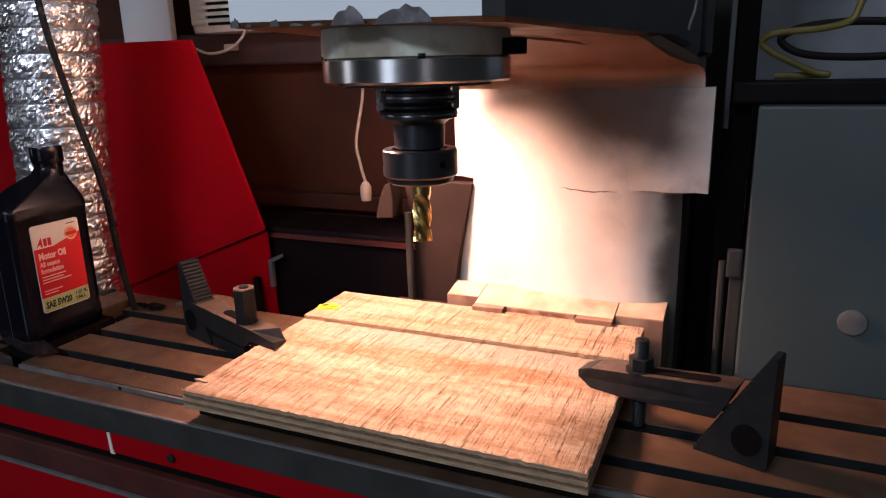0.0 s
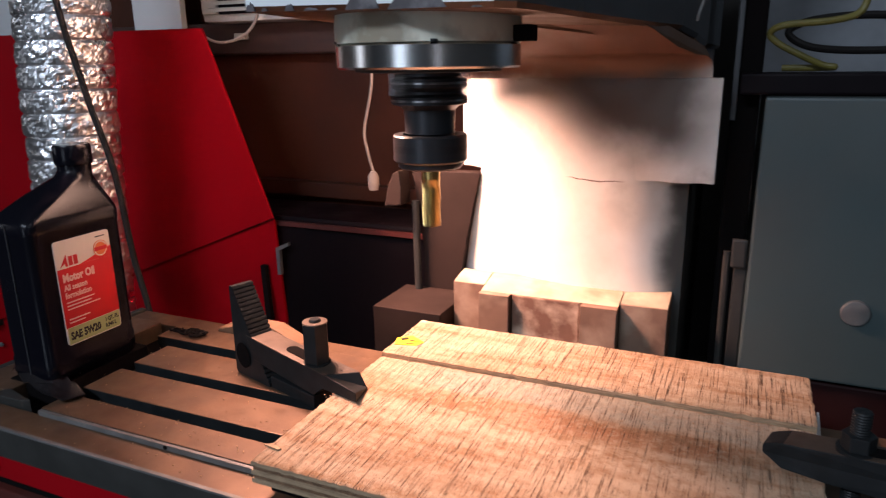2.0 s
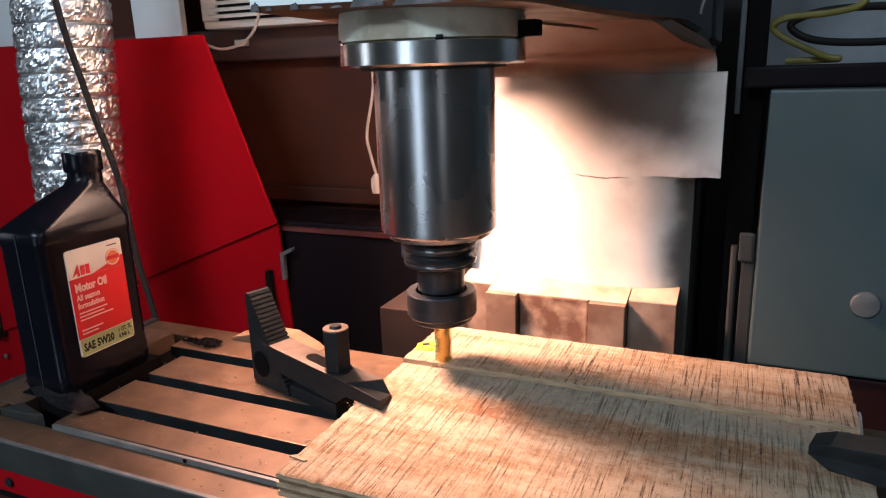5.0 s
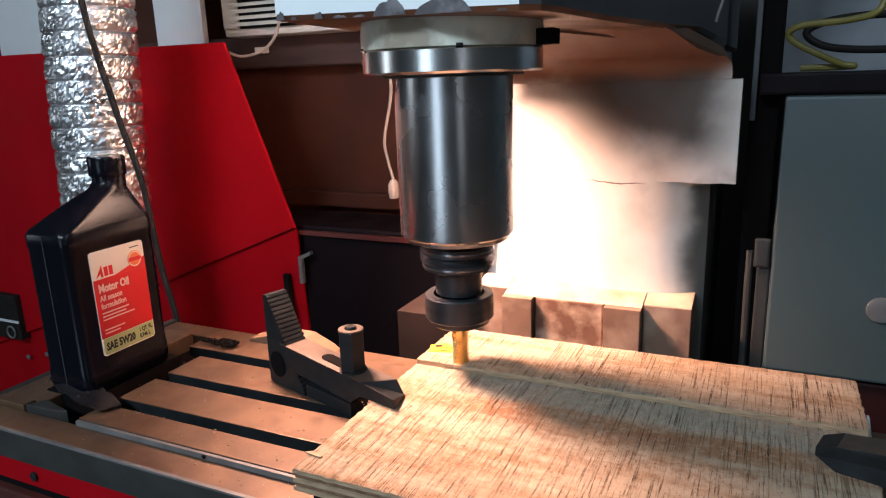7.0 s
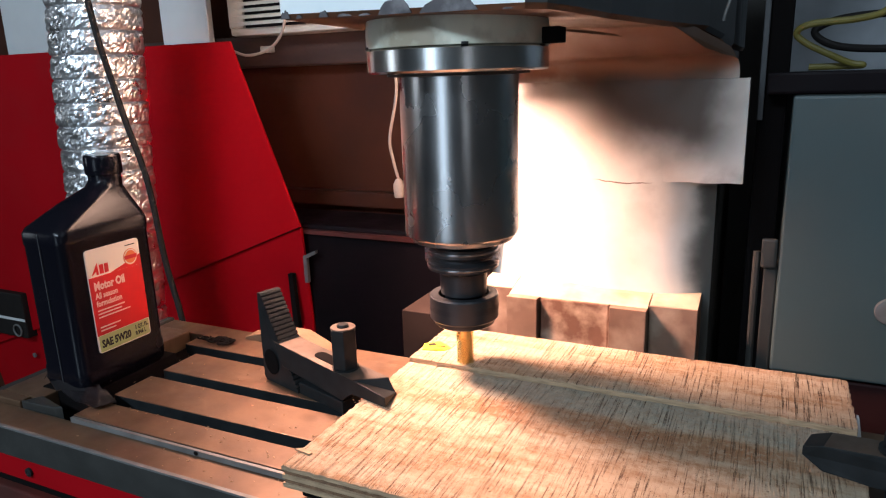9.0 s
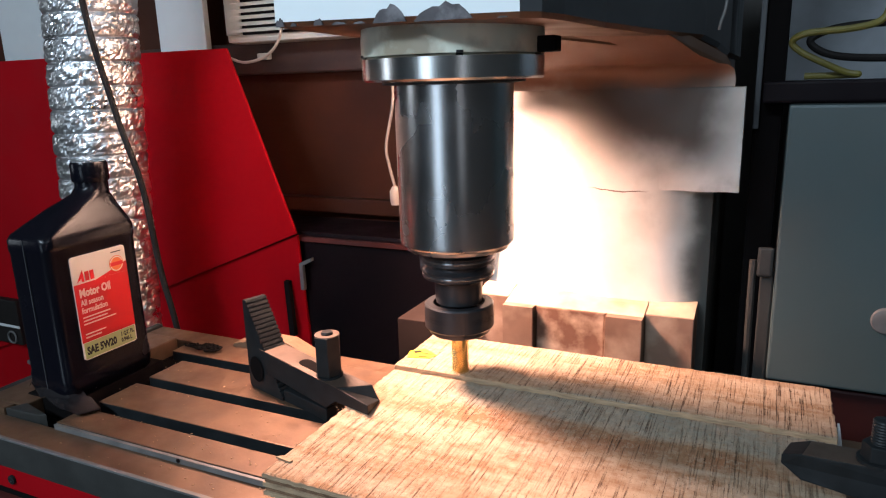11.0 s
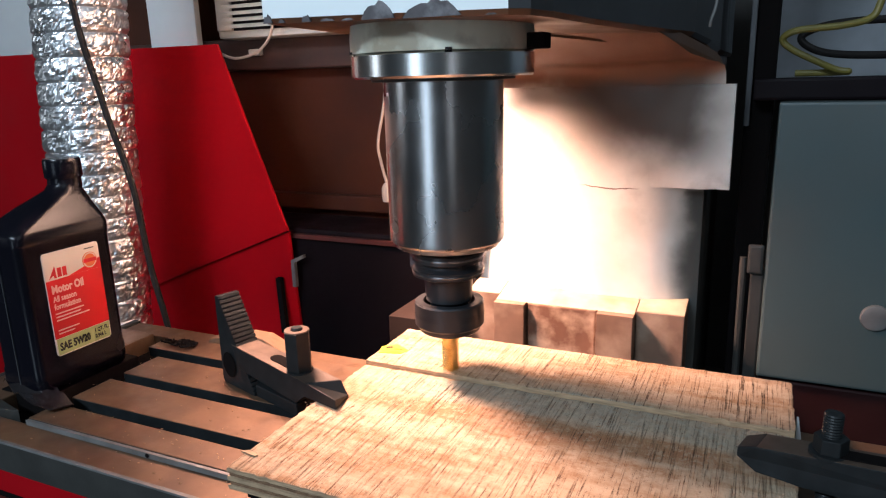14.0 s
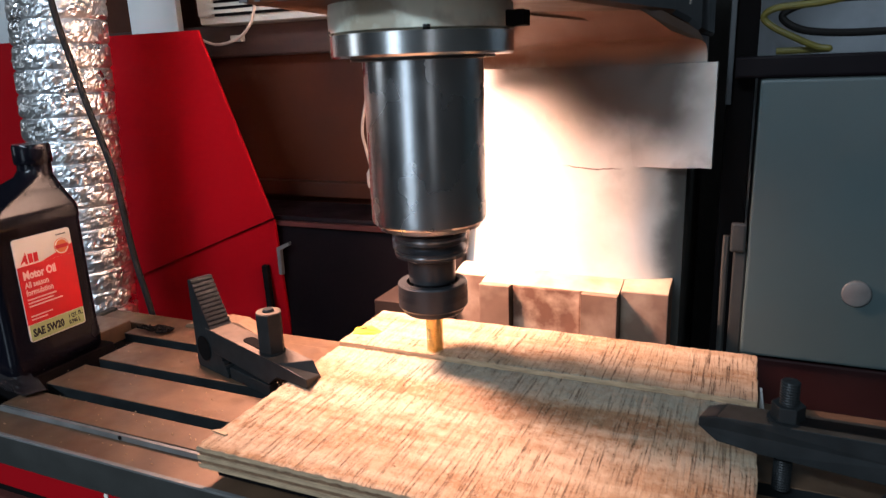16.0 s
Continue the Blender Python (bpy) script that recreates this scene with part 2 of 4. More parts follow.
M_PINK = material("label_pale_print", (0.85, 0.62, 0.55), 0.35, rough_var=0)
M_YELLOW = material("yellow_sticker", (0.85, 0.66, 0.03), 0.5, grain=0.1, grain_scale=60)
M_SCRAPOLD = material("old_pine_scrap", (0.24, 0.13, 0.07), 0.7, grain=0.4, grain_scale=30, stretch=(1, 8, 8), stain=(0.10, 0.05, 0.03), stain_scale=30)
M_SCRAP = material("pine_scrap", (0.42, 0.27, 0.16), 0.7, grain=0.35, grain_scale=30, stretch=(1, 8, 8))
M_FLOOR = material("stained_concrete", (0.16, 0.15, 0.14), 0.7, grain=0.3, grain_scale=5, stain=(0.06, 0.055, 0.05), stain_scale=2)
M_WALL = material("dim_workshop_wall", (0.16, 0.15, 0.14), 0.8, grain=0.2, grain_scale=4)


def column_paint():
    """Pale machine paint, brown towards the head, with the head's shade painted in, a hairline crack and scuffs."""
    m = material("shaded_column_paint", (0.66, 0.66, 0.62), 0.5, grain=0.10, grain_scale=8, stain=(0.40, 0.33, 0.25), stain_scale=11, stain_amount=0.4)
    nt = m.node_tree
    b = nt.nodes["Principled BSDF"]
    base = b.inputs["Base Color"].links[0].from_socket
    co = nt.nodes.new("ShaderNodeTexCoord")
    sep = nt.nodes.new("ShaderNodeSeparateXYZ")
    nt.links.new(co.outputs["Object"], sep.inputs[0])
    wob = nt.nodes.new("ShaderNodeTexNoise")
    wob.inputs["Scale"].default_value, wob.inputs["Detail"].default_value = 14, 4
    nt.links.new(co.outputs["Object"], wob.inputs["Vector"])

    def math_node(op, a, c, d=None):
        n = nt.nodes.new("ShaderNodeMath")
        n.operation = op
        for k, v in enumerate((a, c, d)):
            if isinstance(v, bpy.types.NodeSocket):
                nt.links.new(v, n.inputs[k])
            elif v is not None:
                n.inputs[k].default_value = v
        return n.outputs[0]

    def span(x, lo, hi, a=0.0, c=1.0):
        n = nt.nodes.new("ShaderNodeMapRange")
        n.inputs[1].default_value, n.inputs[2].default_value, n.inputs[3].default_value, n.inputs[4].default_value = lo, hi, a, c
        n.interpolation_type = "SMOOTHSTEP"
        nt.links.new(x, n.inputs[0])
        return n.outputs[0]

    def blend(fac, a, c):
        n = nt.nodes.new("ShaderNodeMix")
        n.data_type = "RGBA"
        nt.links.new(fac, n.inputs[0])
        nt.links.new(a, n.inputs[6])
        n.inputs[7].default_value = (*c, 1)
        return n.outputs[2]

    # the head's shade on the upper front, painted as a dark brown patch
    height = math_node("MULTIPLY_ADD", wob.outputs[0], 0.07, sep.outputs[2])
    head_shade = math_node("MULTIPLY", span(height, 0.205, 0.275, 0.0, 0.95), span(math_node("MULTIPLY_ADD", wob.outputs[0], 0.05, sep.outputs[0]), -0.045, 0.005, 1.0, 0.0))
    head_shade = math_node("MULTIPLY", head_shade, span(math_node("MULTIPLY_ADD", sep.outputs[2], 0.9, sep.outputs[0]), 0.0, 0.085, 0.12, 1.0))
    col = blend(head_shade, base, (0.048, 0.032, 0.021))
    # brown towards the top
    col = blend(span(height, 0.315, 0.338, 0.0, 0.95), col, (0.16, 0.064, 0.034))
    # crack: a wavy line low on the front
    line = math_node("MULTIPLY_ADD", wob.outputs[0], 0.03, sep.outputs[2])
    near = span(math_node("ABSOLUTE", math_node("SUBTRACT", line, 0.189), 0.0), 0.0004, 0.0011, 1.0, 0.0)
    part_of = math_node("MULTIPLY", span(sep.outputs[0], -0.190, -0.172), span(sep.outputs[0], -0.135, -0.115, 1.0, 0.0))
    col = blend(math_node("MULTIPLY", math_node("MULTIPLY", near, part_of), 0.85), col, (0.10, 0.05, 0.03))
    # grey scuffs towards the right-hand side, below the crack
    scuff = nt.nodes.new("ShaderNodeTexNoise")
    scuff.inputs["Scale"].default_value, scuff.inputs["Detail"].default_value = 20, 5
    nt.links.new(co.outputs["Object"], scuff.inputs["Vector"])
    spot = math_node("MULTIPLY", span(scuff.outputs[0], 0.50, 0.66), math_node("MULTIPLY", span(sep.outputs[0], -0.165, -0.09), span(sep.outputs[2], 0.10, 0.17)))
    col = blend(math_node("MULTIPLY", spot, span(sep.outputs[2], 0.185, 0.20, 0.4, 0.0)), col, (0.14, 0.13, 0.11))
    # near-black towards the rounded right edge, below the upper casting
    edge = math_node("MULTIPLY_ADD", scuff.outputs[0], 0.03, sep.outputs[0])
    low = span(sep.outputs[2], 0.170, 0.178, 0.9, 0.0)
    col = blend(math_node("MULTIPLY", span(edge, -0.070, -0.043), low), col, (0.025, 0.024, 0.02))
    nt.links.new(col, b.inputs["Base Color"])
    return m


M_PAINT = column_paint()


# ---- mesh helpers ----
def part(name, bm, mat, parent=None, label="", at=None, smooth=False):
    me = bpy.data.meshes.new(name)
    bmesh.ops.recalc_face_normals(bm, faces=bm.faces)
    bm.to_mesh(me)
    bm.free()
    for m in mat if isinstance(mat, (list, tuple)) else [mat]:
        me.materials.append(m)
    if smooth:
        me.shade_smooth()
        me.set_sharp_from_angle(angle=radians(35))
    ob = new(name, me)
    if parent:
        ob.parent = parent
    if at is not None:
        ob.matrix_local = at
    if label:
        ob["label"] = label
    return ob


def thing(name, label, category, place=(0, 0, 0), turn=0, group="", kind=""):
    ob = new(name)
    ob.empty_display_size = 0.02
    ob.matrix_world = pose(place[0], place[1], Z + place[2], 0, 0, turn)
    return tagged(ob, label, category, group, kind)


def block(x0, x1, y0, y1, z0, z1, bevel=0.0, bm=None, mat=0):
    bm = bm or bmesh.new()
    vs = [bm.verts.new((x, y, z)) for x in (x0, x1) for y in (y0, y1) for z in (z0, z1)]
    faces = [bm.faces.new([vs[i] for i in f]) for f in ((0, 1, 3, 2), (4, 6, 7, 5), (0, 4, 5, 1), (2, 3, 7, 6), (0, 2, 6, 4), (1, 5, 7, 3))]
    for f in faces:
        f.material_index = mat
    if bevel:
        es = list({e for f in faces for e in f.edges})
        bmesh.ops.bevel(bm, geom=es, offset=bevel, segments=2, affect="EDGES", profile=0.6)
    return bm


def prism(points, axis, a, b, bevel=0.0, bm=None):
    """A flat outline, given in the two other axes, drawn out along axis from a to b."""
    bm = bm or bmesh.new()

    def at(p, d):
        return {"x": (d, p[0], p[1]), "y": (p[0], d, p[1]), "z": (p[0], p[1], d)}[axis]

    lo = [bm.verts.new(at(p, a)) for p in points]
    hi = [bm.verts.new(at(p, b)) for p in points]
    n = len(points)
    faces = [bm.faces.new(lo), bm.faces.new(hi[::-1])]
    faces += [bm.faces.new((lo[i], lo[(i + 1) % n], hi[(i + 1) % n], hi[i])) for i in range(n)]
    if bevel:
        bmesh.ops.bevel(bm, geom=list({e for f in faces for e in f.edges}), offset=bevel, segments=2, affect="EDGES", profile=0.6)
    return bm


def lathe(profile, n=64, bm=None, centre=(0, 0)):
    """Turn (radius, height) pairs about the upright axis."""
    bm = bm or bmesh.new()
    rings = []
    for r, z in profile:
        if r < 1e-6:
            rings.append([bm.verts.new((centre[0], centre[1], z))])
        else:
            rings.append([bm.verts.new((centre[0] + r * math.cos(2 * math.pi * i / n), centre[1] + r * math.sin(2 * math.pi * i / n), z)) for i in range(n)])
    for a, b in zip(rings, rings[1:]):
        for i in range(n):
            j = (i + 1) % n
            if len(a) == 1 and len(b) == 1:
                continue
            if len(a) == 1:
                bm.faces.new((a[0], b[j], b[i]))
            elif len(b) == 1:
                bm.faces.new((a[i], a[j], b[0]))
            else:
                bm.faces.new((a[i], a[j], b[j], b[i]))
    return bm


def tube(points, radius, n=10, bm=None):
    bm = bm or bmesh.new()
    pts = [Vector(p) for p in points]
    # smooth the line
    fine = []
    for i in range(len(pts) - 1):
        p0, p1, p2, p3 = pts[max(i - 1, 0)], pts[i], pts[i + 1], pts[min(i + 2, len(pts) - 1)]
        for k in range(8):
            t = k / 8
            fine.append(0.5 * ((2 * p1) + (p2 - p0) * t + (2 * p0 - 5 * p1 + 4 * p2 - p3) * t * t + (3 * p1 - p0 - 3 * p2 + p3) * t ** 3))
    fine.append(pts[-1])
    rings = []
    for i, p in enumerate(fine):
        d = (fine[min(i + 1, len(fine) - 1)] - fine[max(i - 1, 0)]).normalized()
        u = d.cross(Vector((0.3, 0.9, 0.2))).normalized()
        v = d.cross(u)
        rings.append([bm.verts.new(p + radius * (u * math.cos(2 * math.pi * k / n) + v * math.sin(2 * math.pi * k / n))) for k in range(n)])
    for a, b in zip(rings, rings[1:]):
        for i in range(n):
            bm.faces.new((a[i], a[(i + 1) % n], b[(i + 1) % n], b[i]))
    bm.faces.new(rings[0])
    bm.faces.new(rings[-1][::-1])
    return bm


def words(name, text, size, mat, parent, at, label="", squeeze=1.0, bold=0.0):
    """Flat lettering as a mesh, with the built-in font."""
    cu = bpy.data.curves.new(name, "FONT")
    cu.body, cu.size, cu.extrude, cu.offset, cu.resolution_u = text, size, 0.00012, bold, 2
    tmp = bpy.data.objects.new(name, cu)
    scene.collection.objects.link(tmp)
    dg = bpy.context.evaluated_depsgraph_get()
    me = bpy.data.meshes.new_from_object(tmp.evaluated_get(dg))
    bpy.data.objects.remove(tmp)
    me.transform(Matrix.Diagonal((squeeze, 1, 1, 1)))
    me.materials.clear()
    me.materials.append(mat)
    ob = new(name, me)
    ob.parent = parent
    ob.matrix_local = at
    if label:
        ob["label"] = label
    return ob


# ---- the setting ----
def setting():
    f = part("floor", block(-4, 3, -3, 3.2, -0.1, 0), M_FLOOR)
    tagged(f, "oil-stained grey concrete workshop floor", "floor", kind="structure")
    for name, box in (("wall_north", (-4, 3, 3.0, 3.2, 0, 2.7)), 
                      ("wall_west", (-4.2, -4, -3.2, 3.2, 0, 2.7)), ("wall_east", (3, 3.2, -3.2, 3.2, 0, 2.7))):
        w = part(name, block(*box), M_WALL)
        tagged(w, "dim grey-brown workshop wall", "wall", kind="structure")
    w = part("wall_south", prism([(-4, 0), (-1.27, 0), (-1.27, 2.12), (-0.33, 2.12), (-0.33, 0), (2.12, 0), (2.12, 1.84), (2.48, 1.84), (2.48, 0.46), (2.13, 0.46), (2.13, 0), (3, 0), (3, 2.7), (-4, 2.7)], "y", -3.2, -3.0), M_WALL)
    tagged(w, "dim workshop wall with an open doorway and a narrow window", "wall", kind="structure")
    c = part("ceiling", block(-4.2, 3.2, -3.2, 3.2, 2.7, 2.8), M_WALL)
    tagged(c, "dim workshop ceiling", "ceiling", kind="structure")


setting()


def panelled_wall():
    """The brown wall behind the machine, with its rail and the dark enclosure below."""
    w = part("wall_panelled", block(-2.6, -0.30, 1.16, 1.22, 0, Z + 0.9), M_WOOD)
    tagged(w, "dark brown stained panelled wall", "wall", kind="structure")
    r = part("trim_rail", block(-1.5, -0.30, 1.135, 1.158, Z + 0.052, Z + 0.082, 0.003), M_WOOD)
    tagged(r, "brown wooden rail along the panelled wall", "trim", kind="structure")
    r = part("trim_head", block(-1.5, -0.30, 1.12, 1.158, Z + 0.325, Z + 0.385, 0.004), M_WOODDARK)
    tagged(r, "dark wooden window board under the air conditioner", "trim", kind="structure")


panelled_wall()


def dark_enclosure():
    e = thing("electrical_enclosure", "dark purple-black steel enclosure standing below the panelled wall", "enclosure", (0, 0, 0))
    part("body", block(-1.0, -0.345, 1.00, 1.13, -0.95, 0.045, 0.006), M_DARK, e)
    part("lid_edge", block(-0.86, -0.46, 0.992, 0.999, 0.028, 0.036), M_REDOLD, e, "thin dull red lid edge")


dark_enclosure()


def red_cabinet():
    c = thing("red_cabinet", "bright red enamelled sheet-metal cabinet with a slanting side", "cabinet", (0, 0, 0))
    up = [(-1.75, 0.37), (-0.865, 0.368), (-0.747, 0.046), (-1.086, -0.089), (-1.75, -0.33)]
    part("upper_panel", prism(up, "y", 0.97, 0.976, 0.0015), M_RED, c)
    bm = bmesh.new()
    top = [(-1.75, 0.978, -0.33), (-1.086, 0.978, -0.089), (-0.752, 0.978, 0.042)]
    bot = [(-1.75, 1.06, -0.95), (-1.086, 1.06, -0.95), (-0.758, 1.06, -0.95)]
    tv = [bm.verts.new(p) for p in top]
    bv = [bm.verts.new(p) for p in bot]
    tb = [bm.verts.new((p[0], p[1] + 0.006, p[2])) for p in top]
    bb = [bm.verts.new((p[0], p[1] + 0.006, p[2])) for p in bot]
    for i in range(2):
        bm.faces.new((tv[i], tv[i + 1], bv[i + 1], bv[i]))
        bm.faces.new((tb[i], bb[i], bb[i + 1], tb[i + 1]))
        bm.faces.new((tv[i], tb[i], tb[i + 1], tv[i + 1]))
        bm.faces.new((bv[i], bv[i + 1], bb[i + 1], bb[i]))
    bm.faces.new((tv[2], tb[2], bb[2], bv[2]))
    bm.faces.new((tv[0], bv[0], bb[0], tb[0]))
    part("lower_panel", bm, M_RED, c)
    part("latch_slot", prism([(-0.785, -0.045), (-0.775, -0.045), (-0.77, -0.15), (-0.782, -0.15)], "y", 0.972, 0.982), M_SLOT, c, "black latch slot")
    for x, z in ((-1.575, -0.327), (-1.500, -0.308), (-1.585, -0.395)):
        part("screw", lathe([(0, 0), (0.006, 0), (0.0055, 0.003), (0.003, 0.004), (0, 0.004)], 16), M_EDGE, c, "steel screw head", at=pose(x, 0.978 + 0.132 * max(0.0, -0.25 - z) - 0.012, z, 90, 0, 0))
    part("bracket", prism([(-0.752, -0.01), (-0.725, 0.002), (-0.725, -0.004), (-0.745, -0.014), (-0.745, -0.06), (-0.752, -0.06)], "y", 0.978, 0.986), M_EDGE, c, "bent grey steel bracket")


red_cabinet()


def switch_box():
    """A black box with a white strip and a pull ring, hung before the red cabinet."""
    b = thing("switch_box", "small black switch box with a white strip and a steel ring", "switch box", (-1.60, 0.955, -0.22))
    part("body", block(-0.10, 0.045, 0, 0.03, -0.055, 0.055, 0.004), M_CABLE, b)
    part("strip", block(-0.10, 0.047, -0.002, -0.0004, -0.012, -0.006), M_OFFW, b, "white strip")
    bm = bmesh.new()
    n, m = 32, 8
    rings = [[bm.verts.new(((0.014 + 0.0022 * math.cos(2 * math.pi * j / m)) * math.cos(2 * math.pi * i / n), 0.0022 * math.sin(2 * math.pi * j / m), (0.014 + 0.0022 * math.cos(2 * math.pi * j / m)) * math.sin(2 * math.pi * i / n))) for j in range(m)] for i in range(n)]
    for i in range(n):
        for j in range(m):
            bm.faces.new((rings[i][j], rings[(i + 1) % n][j], rings[(i + 1) % n][(j + 1) % m], rings[i][(j + 1) % m]))
    part("ring", bm, M_EDGE, b, "steel pull ring", at=pose(0.016, -0.003, -0.036), smooth=True)


switch_box()


def foil_duct():
    d = thing("flexible_duct", "crinkled aluminium foil flexible duct standing behind the table", "duct", (-0.986, 0.78, -0.95))
    n, rings = 144, []
    for i in range(500):
        z = i * 0.0035
        k = (i % 10) / 10
        seam = math.exp(-((min(k, 1 - k)) / 0.07) ** 2)
        r = 0.0665 - 0.0026 * seam + 0.0010 * math.sin(math.pi * k)
        cx = 0.08 * (z - 0.95) + 0.002 * math.sin(z * 9)
        ring = []
        for j in range(n):
            a = 2 * math.pi * j / n
            p = Vector((math.cos(a) * 4.6 + 0.6 * math.sin(z * 60), math.sin(a) * 4.6, z * 92 + 1.5 * a))
            q = Vector((math.cos(a) * 13, math.sin(a) * 13, z * 190))
            rr = r + (1 - 0.6 * seam) * (0.0042 * (abs(noise.noise(p)) - 0.2) - 0.0022 * abs(noise.noise(q)))
            ring.append((cx + rr * math.cos(a), rr * math.sin(a), z))
        rings.append(ring)
    # one mesh for each band between two seams
    step = 10
    for start in range(0, len(rings) - 1, step):
        bm = bmesh.new()
        band = [[bm.verts.new(p) for p in ring] for ring in rings[start:start + step + 1]]
        for a, b in zip(band, band[1:]):
            for j in range(n):
                bm.faces.new((a[j], a[(j + 1) % n], b[(j + 1) % n], b[j]))
        part("foil_band", bm, M_FOIL, d)


foil_duct()

cable = part("hanging_cable", tube([(-0.86, 0.68, Z + 0.85), (-0.845, 0.68, Z + 0.45), (-0.81, 0.68, Z + 0.28), (-0.777, 0.68, Z + 0.173), (-0.762, 0.68, Z + 0.053), (-0.74, 0.68, Z - 0.06), (-0.72, 0.70, Z - 0.4), (-0.70, 0.72, Z - 0.94)], 0.0042), M_CABLE, smooth=True)
tagged(cable, "thin black rubber cable hanging in front of the foil duct", "cable")


def air_conditioner():
    a = thing("air_conditioner", "aged white window air conditioner with a slatted grille", "air conditioner", (0, 0, 0))
    part("housing", block(-0.949, -0.40, 1.07, 1.158, 0.382, 0.80, 0.008), M_AC, a)
    part("grille_recess", block(-0.905, -0.50, 1.064, 1.0695, 0.396, 0.75), M_DARK, a, "dark recess")
    for i in range(11):
        z = 0.400 + i * 0.0115
        part("slat", prism([(1.056, z), (1.066, z + 0.004), (1.066, z + 0.008), (1.056, z + 0.0055)], "x", -0.925, -0.52), M_AC, a)
    part("vent_column", block(-0.943, -0.907, 1.062, 1.0695, 0.396, 0.75, 0.003), M_AC, a)
    w = thing("white_board", "plain white board leaning above the red cabinet", "board", (0, 0, 0))
    part("sheet", block(-1.155, -1.03, 1.10, 1.115, 0.34, 0.95, 0.002), M_OFFW, w)
    w = thing("pale_post", "pale grey wooden post beside the duct", "post", (0, 0, 0))
    part("post", block(-1.66, -1.485, 1.10, 1.155, 0.3, 0.9, 0.003), M_OFFW, w)
    c = thing("pull_cord", "ivory cord with a small plug hanging on the wall", "cord", (0, 0, 0))
    part("cord", tube([(-0.565, 1.02, 0.60), (-0.566, 1.02, 0.33), (-0.567, 1.02, 0.27), (-0.583, 1.02, 0.20), (-0.579, 1.02, 0.165), (-0.57, 1.02, 0.130)], 0.0025, 8), M_CORD, c, smooth=True)
    part("plug", lathe([(0, 0.098), (0.008, 0.099), (0.0095, 0.108), (0.0095, 0.122), (0.005, 0.130), (0, 0.132)], 16, centre=(-0.570, 1.02)), M_CORD, c, smooth=True)
    c = thing("power_cord", "pale power cord of the air conditioner", "cord", (0, 0, 0))
    part("cord", tube([(-0.795, 1.045, 0.43), (-0.802, 1.045, 0.395), (-0.818, 1.045, 0.370), (-0.848, 1.045, 0.352), (-0.892, 1.045, 0.346), (-0.93, 1.05, 0.356)], 0.0026, 8), M_CORD, c, smooth=True)
    part("plug", block(-0.91, -0.885, 1.105, 1.119, 0.352, 0.364, 0.002), M_AC, c)


air_conditioner()


def grey_cabinet():
    c = thing("control_cabinet", "blue-grey painted steel control cabinet with a round knob", "cabinet", (0, 0, 0))
    part("body", block(0.016, 1.0, 0.822, 1.4, -0.95, 0.268, 0.004), M_IRON, c)
    part("door", block(0.016, 0.9, 0.800, 0.820, -0.032, 0.268, 0.003), M_GREY, c)
    part("lower_panel", block(0.018, 0.9, 0.806, 0.820, -0.95, -0.036, 0.003), M_MAROON, c, "dark maroon grimy lower panel")
    k = bmesh.new()
    prof = [(0, 0), (0.0138, 0), (0.0138, 0.0022), (0.0130, 0.0034), (0.0118, 0.0038), (0, 0.0040)]
    lathe(prof, 40, k)
    part("knob", k, M_EDGE, c, "round pale blanking cap", at=pose(0.1220, 0.7995, 0.0500, 90, 0, 0), smooth=True)
    part("edge_strip", block(0.002, 0.0155, 0.806, 0.83, -0.06, 0.09, 0.002), M_IRON, c)
    part("hinge", block(-0.002, 0.014, 0.800, 0.8055, 0.085, 0.118, 0.003), M_IRON, c, "dark steel hinge")
    part("conduit", tube([(-0.006, 0.815, 0.10), (-0.006, 0.812, 0.05), (-0.005, 0.812, -0.1), (-0.005, 0.812, -0.4)], 0.004, 8), M_IRON, c)
    s = thing("dark_post", "black steel upright between column and cabinet", "post", (0, 0, 0))
    part("upright", block(-0.018, 0.011, 0.86, 0.95, -0.95, 0.9, 0.003), M_SLOT, s)
    part("strip", block(-0.018, -0.012, 0.852, 0.859, 0.24, 0.9, 0.001), M_GREYCAST, s, "grey metal strip")
    w = part("wall_grey", block(0.0, 1.6, 1.42, 1.48, 0, Z + 1.0), M_GREYWALL)
    tagged(w, "pale blue-grey wall behind the hose", "wall", kind="structure")
    b = thing("shelf_bar", "dark steel bar over the control cabinet", "bar", (0, 0, 0))
    part("bar", block(-0.01, 1.0, 0.83, 0.90, 0.2685, 0.291, 0.003), M_DARK, b)
    h = thing("air_hose", "yellow-green coiled air hose hanging over the cabinet", "hose", (0, 0, 0))
    pts = [(0.13, 0.86, 0.42), (0.104, 0.86, 0.372), (0.095, 0.86, 0.350), (0.070, 0.855, 0.3425), (0.028, 0.855, 0.3396), (0.0145, 0.86, 0.3317), (0.0229, 0.862, 0.3214), (0.0455, 0.865, 0.3090), (0.068, 0.87, 0.2985), (0.080, 0.872, 0.2962), (0.068, 0.878, 0.2955), (0.030, 0.885, 0.2953)]
    part("hose", tube(pts, 0.0036, 10), M_HOSE, h, smooth=True)
    part("back_coil", tube([(0.2, 0.97, 0.345), (0.12, 0.965, 0.352), (0.06, 0.96, 0.348), (0.035, 0.96, 0.335), (0.06, 0.96, 0.318), (0.12, 0.965, 0.313), (0.2, 0.97, 0.316)], 0.0045, 10), M_CABLE, h, "dark coil behind", smooth=True)


grey_cabinet()


# ---- the milling machine ----
SX, SY = -0.2515, 0.5658


